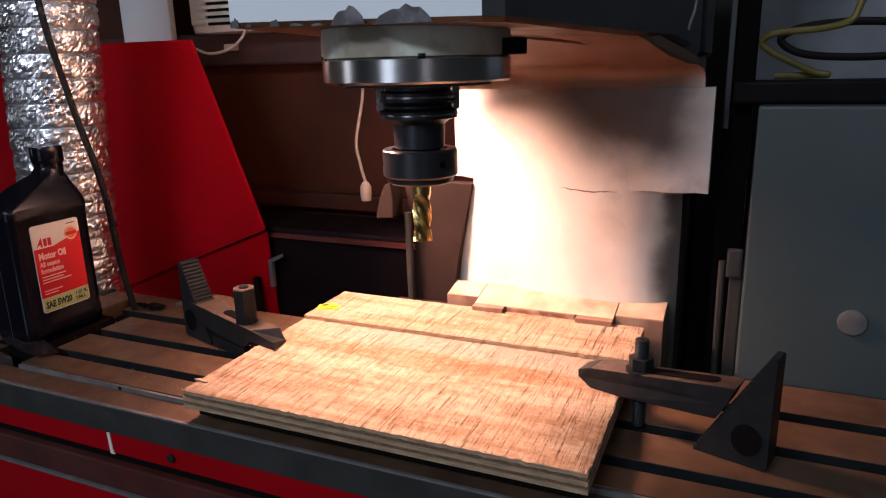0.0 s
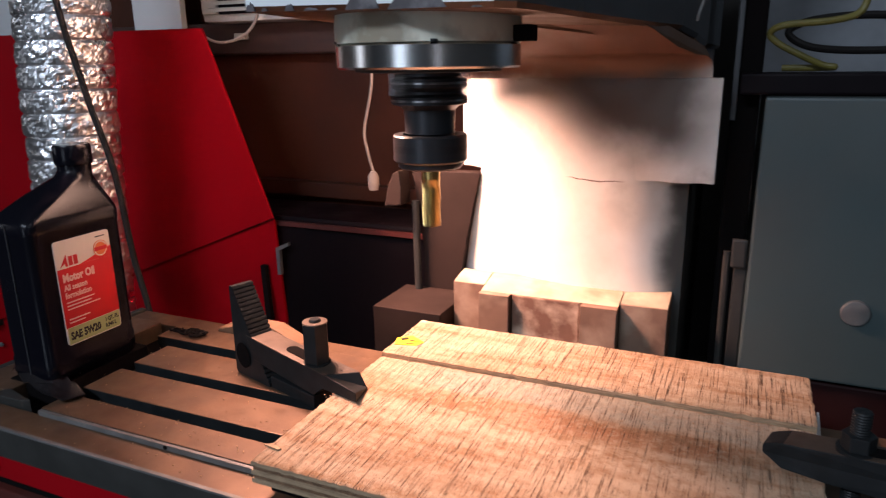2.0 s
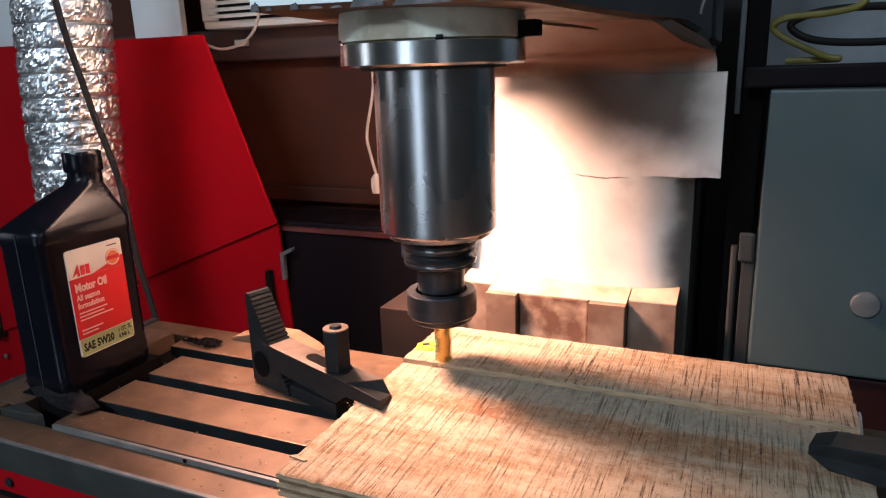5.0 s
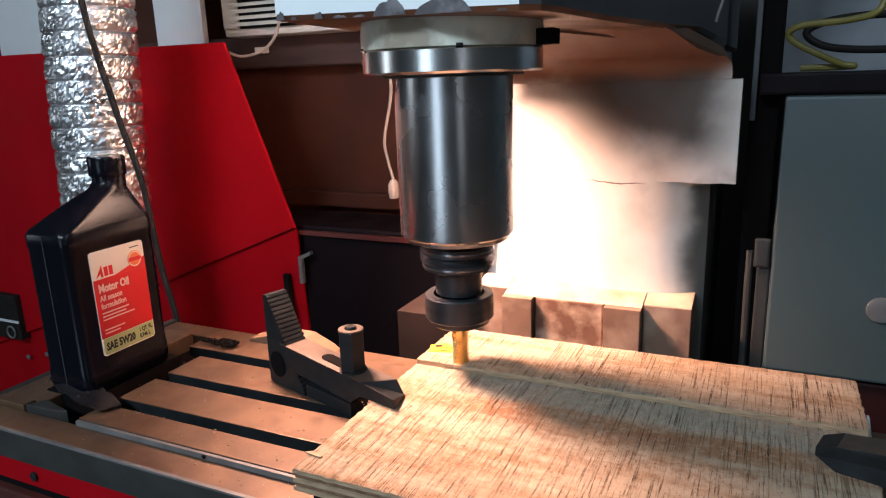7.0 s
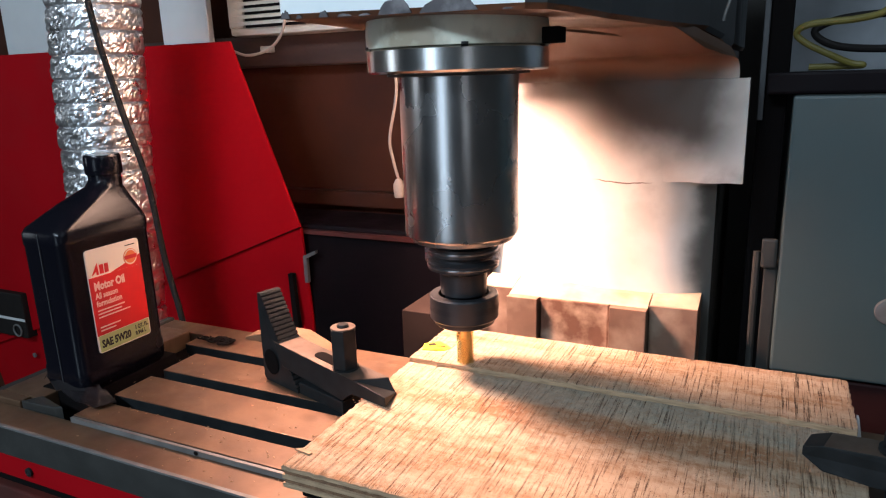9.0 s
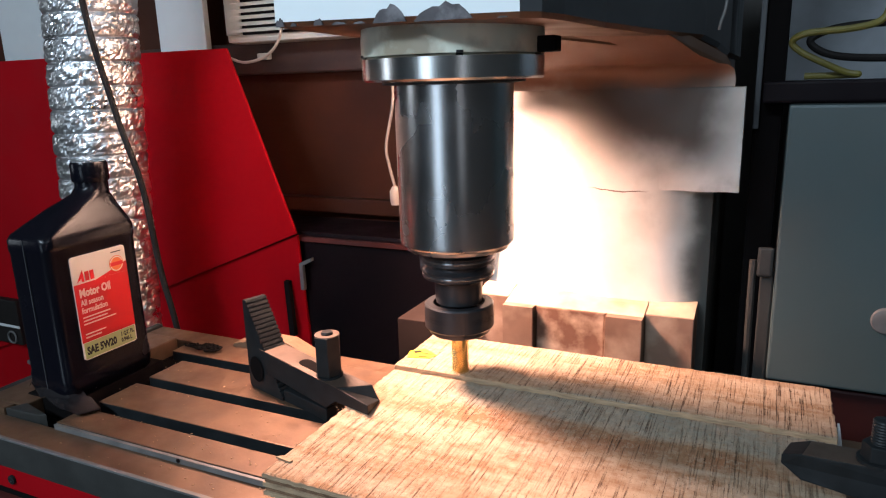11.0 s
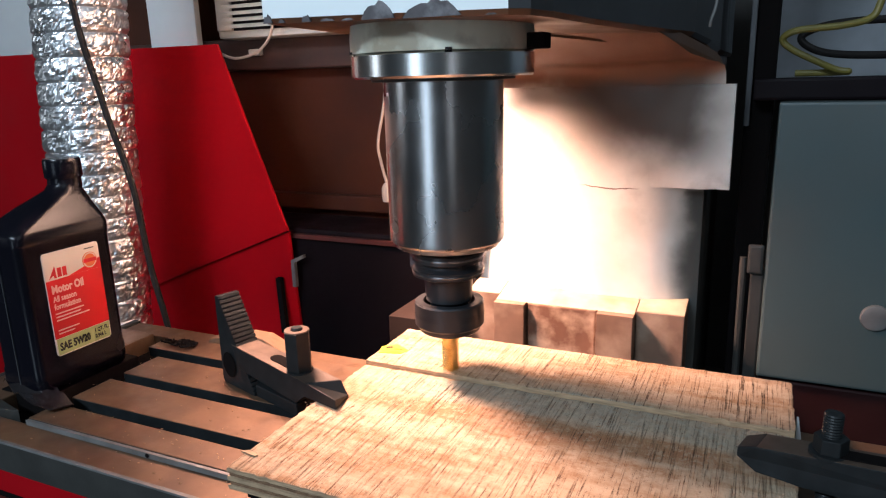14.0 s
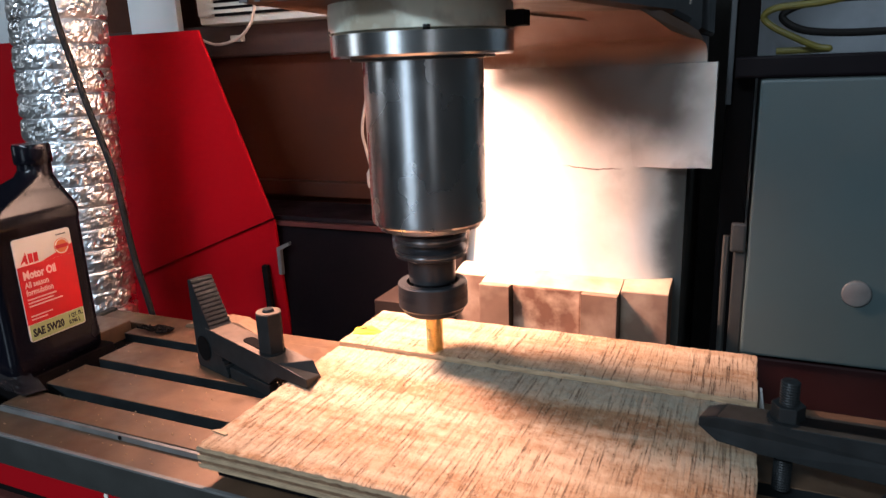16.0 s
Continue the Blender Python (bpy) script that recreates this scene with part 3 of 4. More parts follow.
def milling_machine():
    m = thing("milling_machine", "old white vertical milling machine with chipped paint and oily castings", "milling machine", (0, 0, 0))
    # column and guard
    bm = bmesh.new()
    def front(x):
        """The column's convex front: y at x."""
        return 0.7975 + 0.9 * max(0.0, -0.17 - x) ** 1.6 + 1.5 * max(0.0, x + 0.108) ** 1.5

    levels = [(-0.5, -0.34), (0.028, -0.338), (0.12, -0.318), (0.175, -0.305), (0.33, -0.305)]
    rings = [[bm.verts.new((x, y, z)) for x, y in [(left, 1.05)] + [(left + (-0.052 - left) * k / 16, front(left + (-0.052 - left) * k / 16)) for k in range(17)] + [(-0.05, 1.05)]] for z, left in levels]
    for a, b in zip(rings, rings[1:]):
        for i in range(len(a)):
            j = (i + 1) % len(a)
            bm.faces.new((a[i], a[j], b[j], b[i]))
    bm.faces.new(rings[0][::-1])
    bm.faces.new(rings[-1])
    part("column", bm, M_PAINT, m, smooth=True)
    bm = bmesh.new()
    cols = []
    for k in range(25):
        x = -0.335 + (0.335 - 0.0255) * k / 24
        lo, y = 0.1765 + 0.0006 * math.sin(k * 1.7), front(x) if x < -0.108 else 0.7975
        cols.append([bm.verts.new((x, y - d, z)) for d, z in ((-0.0008 if x < -0.10 else 0.0004, lo), (-0.0006 if x < -0.10 else 0.0004, lo + 0.0004), (0.0006, 0.287), (-0.02, 0.287), (-0.02, lo))])
    for a, b in zip(cols, cols[1:]):
        for i in range(5):
            bm.faces.new((a[i], a[(i + 1) % 5], b[(i + 1) % 5], b[i]))
    bm.faces.new(cols[0])
    bm.faces.new(cols[-1][::-1])
    part("upper_casting", bm, M_PAINT, m, "pale painted upper casting with grime and the head's shade painted on", smooth=True)
    # stands in for the column's left side, shade put into its brown
    part("side_plate", prism([(-0.402, 0.168), (-0.305, 0.17), (-0.325, 0.08), (-0.335, 0.02), (-0.335, -0.3), (-0.388, -0.3), (-0.386, 0.06)], "y", 0.83, 0.85, 0.001), M_SIDE, m, "column's left side, its shade painted dark brown")
    part("side_bracket", prism([(-0.424, 0.150), (-0.416, 0.168), (-0.407, 0.172), (-0.404, 0.150), (-0.405, 0.126), (-0.430, 0.123)], "y", 0.80, 0.829, 0.002), M_SIDE, m, "dark steel bracket")
    part("side_rod", tube([(-0.393, 0.82, 0.13), (-0.391, 0.82, 0.0), (-0.388, 0.82, -0.2)], 0.005), M_IRON, m)
    # ways in front of the column
    part("way_block", block(-0.415, -0.322, 0.735, 0.83, -0.40, 0.008, 0.0008), M_SIDE, m)
    part("way_block", block(-0.320, -0.279, 0.775, 0.802, -0.40, 0.040, 0.0008), M_WAY, m)
    part("way_block", block(-0.278, -0.240, 0.752, 0.802, -0.40, 0.037, 0.0008), M_WAY, m)
    part("way_plate", block(-0.238, -0.156, 0.760, 0.802, -0.40, 0.037, 0.002), M_WAYPLATE, m, "rust-mottled iron plate")
    part("way_block", block(-0.154, -0.113, 0.752, 0.802, -0.40, 0.037, 0.0008), M_WAY, m)
    part("way_block", prism([(0.768, -0.40), (0.768, 0.039), (0.812, 0.043), (0.815, -0.40)], "x", -0.112, -0.060, 0.0008), M_WAY, m)
    for x0, x1, y0, z in ((-0.3195, -0.2792, 0.7765, 0.0403), (-0.2778, -0.1132, 0.7615, 0.0374), (-0.1118, -0.0605, 0.7695, 0.0394)):
        part("ledge", prism([(y0, z), (0.800, 0.0455), (0.812, 0.0465), (0.812, z)], "x", x0, x1), M_LEDGE, m, "pale oily ledge over the ways")
    # head
    prof = [(0.7985, 0.2873, -0.036), (0.7965, 0.2873, -0.036), (0.7955, 0.294, -0.036), (0.7925, 0.3005, -0.0365), (0.787, 0.306, -0.038), (0.779, 0.3098, -0.043),
            (0.768, 0.3115, -0.052), (0.764, 0.3135, -0.056), (0.750, 0.3185, -0.068), (0.735, 0.3265, -0.078), (0.72, 0.334, -0.087), (0.69, 0.341, -0.098), (0.66, 0.3455, -0.108), (0.66, 0.347, -0.108), (0.735, 0.341, -0.082), (0.765, 0.328, -0.060), (0.79, 0.319, -0.046), (0.7985, 0.309, -0.042)]
    bm = bmesh.new()
    left = [bm.verts.new((-0.335, y, z)) for y, z, x in prof]
    right = [bm.verts.new((x, y, z)) for y, z, x in prof]
    for k in range(len(prof)):
        bm.faces.new((left[k - 1], left[k], right[k], right[k - 1]))
    bm.faces.new(left)
    bm.faces.new(right[::-1]).material_index = 1
    part("column_cap", bm, [M_PAINT, M_HEADDARK], m, "brown casting under the head", smooth=True)
    def face(x):
        """The head's front: y at x."""
        return 0.463 + 0.06 * (x + 0.357)

    foot = [(-0.357, face(-0.357), 0.3462), (-0.25, face(-0.25), 0.3443), (-0.160, face(-0.160), 0.3425), (-0.147, 0.484, 0.3422), (-0.140, 0.515, 0.342), (-0.128, 0.60, 0.341), (-0.092, 0.70, 0.337), (-0.066, 0.765, 0.335), (-0.052, 0.79, 0.327), (-0.044, 0.80, 0.318), (-0.044, 1.05, 0.318), (-0.357, 1.05, 0.335), (-0.357, 0.80, 0.338)]
    bm = bmesh.new()
    n = len(foot)
    low = [bm.verts.new(p) for p in foot]
    rim = [bm.verts.new((x, y, z + 0.004)) for x, y, z in foot]
    for v, r in zip(low, rim):
        d = (Vector((-0.25, 0.72, 0)) - Vector((v.co.x, v.co.y, 0))).normalized()
        v.co.x += d.x * 0.004
        v.co.y += d.y * 0.004
    high = [bm.verts.new((x, y, 0.95)) for x, y, z in foot]
    mid = bm.verts.new((-0.23, 0.66, 0.343))
    for i in range(n):
        j = (i + 1) % n
        bm.faces.new((low[i], low[j], mid)).material_index = 1
        bm.faces.new((low[i], low[j], rim[j], rim[i]))
        bm.faces.new((rim[i], rim[j], high[j], high[i]))
    bm.faces.new(high)
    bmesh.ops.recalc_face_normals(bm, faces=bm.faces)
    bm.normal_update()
    # by facing: brown underneath, dark grey on the right, white elsewhere
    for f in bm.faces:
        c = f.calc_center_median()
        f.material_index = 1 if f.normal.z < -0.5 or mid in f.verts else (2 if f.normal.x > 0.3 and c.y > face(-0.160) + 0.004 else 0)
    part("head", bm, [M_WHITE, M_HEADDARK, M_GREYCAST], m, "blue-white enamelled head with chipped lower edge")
    rng = random.Random(11)
    chips = [(-0.340, 0.0028, 0.003), (-0.318, 0.004, 0.006), (-0.300, 0.006, 0.0025), (-0.283, 0.005, 0.002), (-0.258, 0.0135, 0.013), (-0.216, 0.0225, 0.014), (-0.3525, 0.004, 0.007), (-0.172, 0.004, 0.0015)]
    for cx, w, h in chips:
        base = 0.3466 - 0.0188 * (cx + 0.357)
        pts = [(cx - w, base)]
        k = 9
        for i in range(1, k):
            u = i / k
            pts.append((cx - w + 2 * w * u, base + h * math.sin(math.pi * u) ** 0.6 * rng.uniform(0.65, 1.0)))
        pts.append((cx + w, base))
        slab = prism(pts, "y", -0.0010, 0.0006)
        for v in slab.verts:
            v.co.y += face(v.co.x)
        part("paint_chip", slab, M_CHIP, m, "bare purple-grey iron where the paint has chipped")
    part("hook_rod", tube([(-0.046, 0.752, 0.375), (-0.0475, 0.750, 0.360), (-0.0505, 0.748, 0.349), (-0.0515, 0.748, 0.342)], 0.0016, 8), M_EDGE, m, "thin bent steel hook")
    # spindle nose
    def turned(profile, n=72):
        return lathe(profile, n, centre=(SX, SY))

    part("nose_collar", turned([(0.05, 0.345), (0.0775, 0.345), (0.0785, 0.335), (0.0785, 0.3225), (0.05, 0.3225)]), M_CREAM, m, "cream enamel collar with grime", smooth=True)
    part("nose_ring", turned([(0.06, 0.322), (0.0765, 0.322), (0.0780, 0.3205), (0.0780, 0.3040), (0.0765, 0.3022), (0.0545, 0.3022), (0.0545, 0.322), (0.06, 0.322)]), M_CHROME, m, "polished steel ring", smooth=True)
    part("lower_ring", turned([(0.0535, 0.3018), (0.062, 0.3018), (0.062, 0.2998), (0.0535, 0.2992), (0.0535, 0.3018)]), M_IRON, m, smooth=True)
    part("stop_lug", block(SX + 0.074, SX + 0.093, SY - 0.009, SY + 0.009, 0.3225, 0.335, 0.0015), M_SLOT, m, "black stop lug")
    for a in (222, 298):
        part("ring_screw", lathe([(0, 0), (0.003, 0), (0.003, 0.002), (0, 0.002)], 12), M_BLACK, m, at=pose(SX + 0.0775 * math.cos(radians(a)), SY + 0.0775 * math.sin(radians(a)), 0.3222, 0, 0, 0))
    return m


MACHINE = milling_machine()


def quill(machine):
    """Quill with holder, nut and end mill; local z = 0 at the quill's lower face."""
    q = part("quill", lathe([(0, 0), (0.030, 0), (0.046, 0.0), (0.048, 0.0012), (0.0485, 0.004), (0.0518, 0.0065), (0.052, 0.010), (0.052, 0.20), (0, 0.20)], 96), M_QUILL, machine, "honed steel quill", smooth=True)
    h = part("tool_holder", lathe([(0.02, -0.0005), (0.030, -0.0005), (0.030, -0.004), (0.0352, -0.006), (0.0355, -0.013), (0.030, -0.0165), (0.030, -0.0185), (0.0355, -0.021), (0.0352, -0.027), (0.028, -0.029), (0.0240, -0.032), (0.0232, -0.052), (0.019, -0.054), (0.019, -0.075), (0, -0.075)], 64), M_HOLDER, q, "black taper tool holder", smooth=True)
    for z in (-0.0095, -0.0240):
        part("flange_rim", lathe([(0.0345, z - 0.0012), (0.0358, z - 0.0009), (0.0360, z), (0.0358, z + 0.0009), (0.0345, z + 0.0012)], 64), M_HOLDRIM, q, "bright worn flange rim", smooth=True)
    for s in (1, -1):
        part("drive_key", block(s * 0.031, s * 0.0375, -0.008, 0.008, -0.020, -0.0006, 0.001), M_HOLDRIM, q, "worn steel drive key")
    nut = lathe([(0.026, -0.053), (0.0335, -0.053), (0.0348, -0.0545), (0.0348, -0.075), (0.0335, -0.0765), (0.031, -0.0772), (0.0305, -0.081), (0.0285, -0.0825), (0.0085, -0.0825), (0.0085, -0.07), (0.026, -0.066), (0.026, -0.053)], 64)
    n = part("collet_nut", nut, M_HOLDER, q, "black collet nut", smooth=True)
    for k in range(3):
        b2 = lathe([(0, 0), (0.0032, 0), (0.0032, 0.0006), (0, 0.0006)], 16)
        b2.transform(pose(0, 0, -0.0645, 0, 0, 120 * k + 40) @ pose(0, -0.0346, 0, 90, 0, 0))
        part("spanner_hole", b2, M_SLOT, q)
    for ob in q.children:
        ob.data.transform(Matrix.Diagonal((0.93, 0.93, 1, 1)))
    # four-flute end mill
    bm = bmesh.new()
    R, L, N, S = 0.0083, 0.053, 40, 26
    rings = []
    for i in range(S + 1):
        z = -0.0825 - L * i / S
        tw = 2 * math.pi * 0.55 * i / S
        fl = min(1, max(0, (i - 5) / 4))
        ring = []
        for j in range(N):
            a = 2 * math.pi * j / N
            k = ((a * 4 / (2 * math.pi)) % 1.0)
            depth = 0.42 * math.sin(math.pi * min(1, k / 0.72)) ** 0.8 if k < 0.72 else 0.0
            r = R * (1 - fl * depth)
            ring.append(bm.verts.new((r * math.cos(a + tw), r * math.sin(a + tw), z)))
        rings.append(ring)
    for a, b in zip(rings, rings[1:]):
        for j in range(N):
            bm.faces.new((a[j], a[(j + 1) % N], b[(j + 1) % N], b[j]))
    bm.faces.new(rings[-1])
    e = part("end_mill", bm, M_GOLD, q, "gold-coated four-flute end mill")
    return q, [c for c in q.children]


QUILL, SPINNING = quill(MACHINE)


# ---- the table and what stands on it ----
def milling_table():
    t = thing("milling_table", "oil-browned iron milling table with three T-slots and red front", "milling table", (0, 0, 0))
    X0, X1 = -0.5655, 0.45
    strips = [(0.385, 0.4155), (0.431, 0.4775), (0.494, 0.5420), (0.560, 0.598)]
    for y0, y1 in strips:
        prof = [(y0, 0), (y1, 0), (y1, -0.012), (y1 - 0.006, -0.0125), (y1 - 0.006, -0.022), (y0 + 0.006, -0.022), (y0 + 0.006, -0.0125), (y0, -0.012)]
        if y0 == 0.385:
            prof[-3:] = [(y0, -0.022)]
        bm = prism(prof, "x", -0.60 if y0 > 0.55 else X0, X1, 0.0008)
        bmesh.ops.recalc_face_normals(bm, faces=bm.faces)
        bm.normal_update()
        # faces not turned up are black: the slots' shade put into the colour
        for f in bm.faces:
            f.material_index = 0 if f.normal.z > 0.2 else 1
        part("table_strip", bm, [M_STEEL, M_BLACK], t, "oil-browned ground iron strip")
    # slot bottom painted near-black, as deep shade
    part("bed", block(-0.685, X1, 0.356, 0.626, -0.045, -0.0225), M_SLOT, t, "slot bottom, near-black for the slot's shade")
    part("front_ledge", block(-0.69, X1, 0.3535, 0.384, -0.0222, -0.0065, 0.0012), M_STEEL, t)
    part("rear_ledge", block(-0.69, X1, 0.6, 0.630, -0.0222, -0.005, 0.0012), M_STEEL, t)
    part("front_step", block(X0, X1, 0.3815, 0.3846, -0.0062, -0.0012), M_EDGE, t, "grey worn step")
    # pad added under the bottle, black like the shaded gap around it
    part("end_pad", block(-0.655, -0.589, 0.417, 0.535, -0.0222, 0.0, 0.0015), M_SLOT, t)
    part("end_plate", block(-0.69, -0.632, 0.398, 0.598, -0.0222, -0.0015, 0.0015), M_STEEL, t, "dull end plate")
    part("slot_block", prism([(-0.640, 0.384), (-0.594, 0.3865), (-0.588, 0.3905), (-0.630, 0.400)], "z", -0.020, 0.001, 0.001), M_IRON, t, "small iron slot block")
    part("end_corner", block(-0.69, -0.645, 0.385, 0.397, -0.0222, -0.001, 0.0015), M_STEEL, t)
    part("front_face", block(-0.70, X1, 0.3505, 0.3555, -0.036, -0.0068, 0.001), M_IRON, t, "dark iron front edge")
    part("edge_line", block(-0.70, X1, 0.3495, 0.3532, -0.0066, -0.0046, 0.0004), M_EDGE, t, "worn bright edge")
    part("end_face", block(-0.70, -0.6905, 0.3558, 0.630, -0.06, -0.002, 0.001), M_IRON, t)
    part("red_band", block(-0.70, X1, 0.352, 0.36, -0.060, -0.0365, 0.001), M_RED, t, "bright red front band")
    part("groove", block(-0.70, X1, 0.356, 0.361, -0.070, -0.0605), M_SLOT, t)
    part("lower_band", block(-0.70, X1, 0.348, 0.36, -0.100, -0.0705, 0.002), M_REDOLD, t, "grimy red lower band")
    part("lower_edge", block(-0.70, X1, 0.346, 0.36, -0.104, -0.1005), M_EDGE, t)
    part("skirt", block(-0.70, X1, 0.352, 0.36, -0.20, -0.1045), M_RED, t, "red skirt")
    part("underside", block(-0.70, X1, 0.3605, 0.626, -0.20, -0.046), M_IRON, t)
    part("paint_mark", prism([(-0.400, -0.037), (-0.396, -0.037), (-0.395, -0.055), (-0.393, -0.0605), (-0.399, -0.0605)], "y", 0.3508, 0.3519), M_LABELW, t, "white scratch mark")
    for x in (-0.593, -0.316, -0.04, 0.236):
        part("bolt", lathe([(0, 0), (0.0045, 0), (0.0045, 0.002), (0.002, 0.003), (0, 0.002)], 16), M_BLACK, t, at=pose(x, 0.3517, -0.048, 90, 0, 0))
    part("dowel_hole", lathe([(0, 0), (0.0018, 0), (0.002, 0.0008), (0, 0.001)], 12), M_SLOT, t, at=pose(-0.408, 0.3812, -0.003, 90, 0, 0))
    return t


TABLE_THING = milling_table()


def knee():
    k = thing("machine_knee", "dark iron knee and base under the milling table", "machine base", (0, 0, -0.95))
    part("knee", block(-0.40, -0.10, 0.45, 0.733, 0.35, 0.70, 0.01), M_IRON, k)
    part("base", block(-0.55, 0.05, 0.30, 1.04, 0.0, 0.349, 0.02), M_IRON, k)


knee()


def plywood_board():
    b = thing("plywood_board", "rough milled plywood board with a raised rear strip, clamped down", "plywood board", (-0.2955, 0.356, 0.0085))
    W, D, G = 0.383, 0.294, 0.2005
    H0, H1 = 0.0183, 0.0228
    plies = [(0.0, 0.0035), (0.0036, 0.0070), (0.0071, 0.0105), (0.0106, 0.0140)]
    for i, (z0, z1) in enumerate(plies):
        o = 0.0012 * (i % 2)
        part("ply", block(o, W - o, o, D - o, z0, z1), M_PLYEDGE if i % 2 == 0 else M_PLYDARK, b)

    def slab(y0, y1, z0, z1, nx, ny, name, rough, label):
        bm = bmesh.new()
        grid = []
        for j in range(ny + 1):
            row = []
            for i in range(nx + 1):
                x, y = W * i / nx, y0 + (y1 - y0) * j / ny
                p = Vector((x * 160, y * 22, 1.0))
                z = z1 + rough * noise.noise(p) + rough * 0.6 * noise.noise(Vector((x * 60, y * 60, 4)))
                if i in (0, nx):
                    x += 0.0012 * noise.noise(Vector((x, y * 180, 7)))
                    z -= 0.0006
                if j in (0, ny):
                    y += 0.0012 * noise.noise(Vector((x * 150, y, 3)))
                    z -= 0.0006
                row.append(bm.verts.new((x, y, z)))
            grid.append(row)
        for j in range(ny):
            for i in range(nx):
                bm.faces.new((grid[j][i], grid[j][i + 1], grid[j + 1][i + 1], grid[j + 1][i]))
        rim = grid[0] + [r[-1] for r in grid[1:]] + grid[-1][-2::-1] + [r[0] for r in grid[-2:0:-1]]
        low = [bm.verts.new((v.co.x, v.co.y, z0)) for v in rim]
        for i in range(len(rim)):
            j = (i + 1) % len(rim)
            f = bm.faces.new((rim[i], rim[j], low[j], low[i]))
            f.material_index = 1
        bm.faces.new(low[::-1])
        return part(name, bm, [M_PLY, M_PLYEDGE], b, label)

    slab(0.0, G, 0.0141, H0, 240, 120, "milled_face", 0.00035, "milled front face")
    slab(G + 0.0004, D, 0.0141, H1, 240, 60, "rear_strip", 0.00035, "raised rear strip not yet milled away")
    part("splinter", prism([(-0.003, 0.020), (0.012, 0.018), (0.013, 0.0205), (0.002, 0.0235)], "z", H0 + 0.0002, H0 + 0.0016), M_PLYEDGE, b, "pale torn splinter")
    s = part("sticker", prism([(-0.001, 0.236), (0.012, 0.247), (0.030, 0.236), (0.026, 0.226), (0.004, 0.221)], "z", H1 + 0.0002, H1 + 0.0008), M_YELLOW, b, "torn yellow paper sticker")
    part("print", prism([(0.003, 0.236), (0.009, 0.241), (0.013, 0.237), (0.007, 0.232)], "z", H1 + 0.0009, H1 + 0.0011), M_INK, s, "black print")
    part("print", prism([(0.015, 0.2355), (0.024, 0.2370), (0.0235, 0.2345), (0.0155, 0.2330)], "z", H1 + 0.0009, H1 + 0.0011), M_INK, s, "black print")
    part("print", prism([(0.014, 0.2265), (0.024, 0.2295), (0.0242, 0.2275), (0.015, 0.2245)], "z", H1 + 0.0009, H1 + 0.0011), M_INK, s, "black print")
    return b


BOARD = plywood_board()


def board_underlay():
    s = thing("backing_board", "thin black layer under the plywood", "backing board", (-0.2955, 0.356, 0))
    # near-black layer filling the gap between table and plywood
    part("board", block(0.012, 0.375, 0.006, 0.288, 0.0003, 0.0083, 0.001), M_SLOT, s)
    return s


BACKING = board_underlay()


def clamp(label, place, turn, s, strap, foot, facet=False):
    """A strap clamp on a step block; local x runs from the block's back to the toe (s = -1: the other way), y across."""
    c = thing("step_clamp", label, "clamp", place, turn, group="clamps holding the board")
    W, n = 0.024, 22
    top, low = (0.006, 0.0935), (0.0575, 0.004)
    pts = [(0, 0.003), (0, 0.0925), (0.001, 0.0935), top]
    for i in range(n):
        x0, z0 = top[0] + (low[0] - top[0]) * i / n, top[1] + (low[1] - top[1]) * i / n
        x1, z1 = top[0] + (low[0] - top[0]) * (i + 1) / n, top[1] + (low[1] - top[1]) * (i + 1) / n
        pts += [(x0 + 0.62 * (x1 - x0), z0 + 0.62 * (z1 - z0)), (x0 + 0.62 * (x1 - x0) - 0.0022, z0 + 0.62 * (z1 - z0) - 0.0004), (x1 - 0.0022, z1 + 0.0002), (x1, z1)]
    pts += [(low[0], 0.0), (0.003, 0.0)]
    part("step_block", prism([(s * x, z) for x, z in pts], "y", 0, W), M_BLACK, c, "black step block with teeth")
    if foot:
        part("block_foot", prism([(s * x, z) for x, z in [(0.059, 0.0), (0.059, 0.0125), (foot, 0.0125), (foot, 0.0)]], "y", 0.001, W - 0.001, 0.001), M_BLACK, c, "flat foot bar")
    part("block_hole", lathe([(0, 0), (0.0105, 0), (0.0118, 0.0007), (0, 0.0007)], 32), M_SLOT, c, "round hole through the block", at=pose(s * 0.0165, -0.0004, 0.023, 90, 0, 0) @ Matrix.Diagonal((1, 1.15, 1, 1)))
    bm = prism([(s * x, z) for x, z in strap], "y", -0.0006, W + 0.0006, 0.0010)
    bmesh.ops.recalc_face_normals(bm, faces=bm.faces)
    bm.normal_update()
    # upward faces behind the toe take the lighter brown
    for f in bm.faces:
        f.material_index = 1 if f.normal.z > 0.5 and f.calc_center_median().x * s < 0.145 else 0
    for v in bm.verts:
        x = v.co.x * s
        across = v.co.y / W
        if facet and 0.145 < x < 0.156 and v.co.z > 0.035:
            v.co.x += s * (0.019 * across - 0.0055)
        elif facet and x > 0.18:
            v.co.x -= s * 0.012 * across
            v.co.z -= (0.002 + 0.0075 * across) * (v.co.z > 0.034)
        elif not facet:
            v.co.y += (0.5 * W - v.co.y) * min(1.0, max(0.0, (x - 0.150) / 0.034)) * 0.35
    st = part("strap", bm, [M_BLACK, M_CLAMPTOP], c, "black strap, brown on top")
    return c, st, W


def hexagon(r, z0, z1):
    return prism([(r * math.cos(math.pi * k / 3), r * math.sin(math.pi * k / 3)) for k in range(6)], "z", z0, z1, 0.0007)


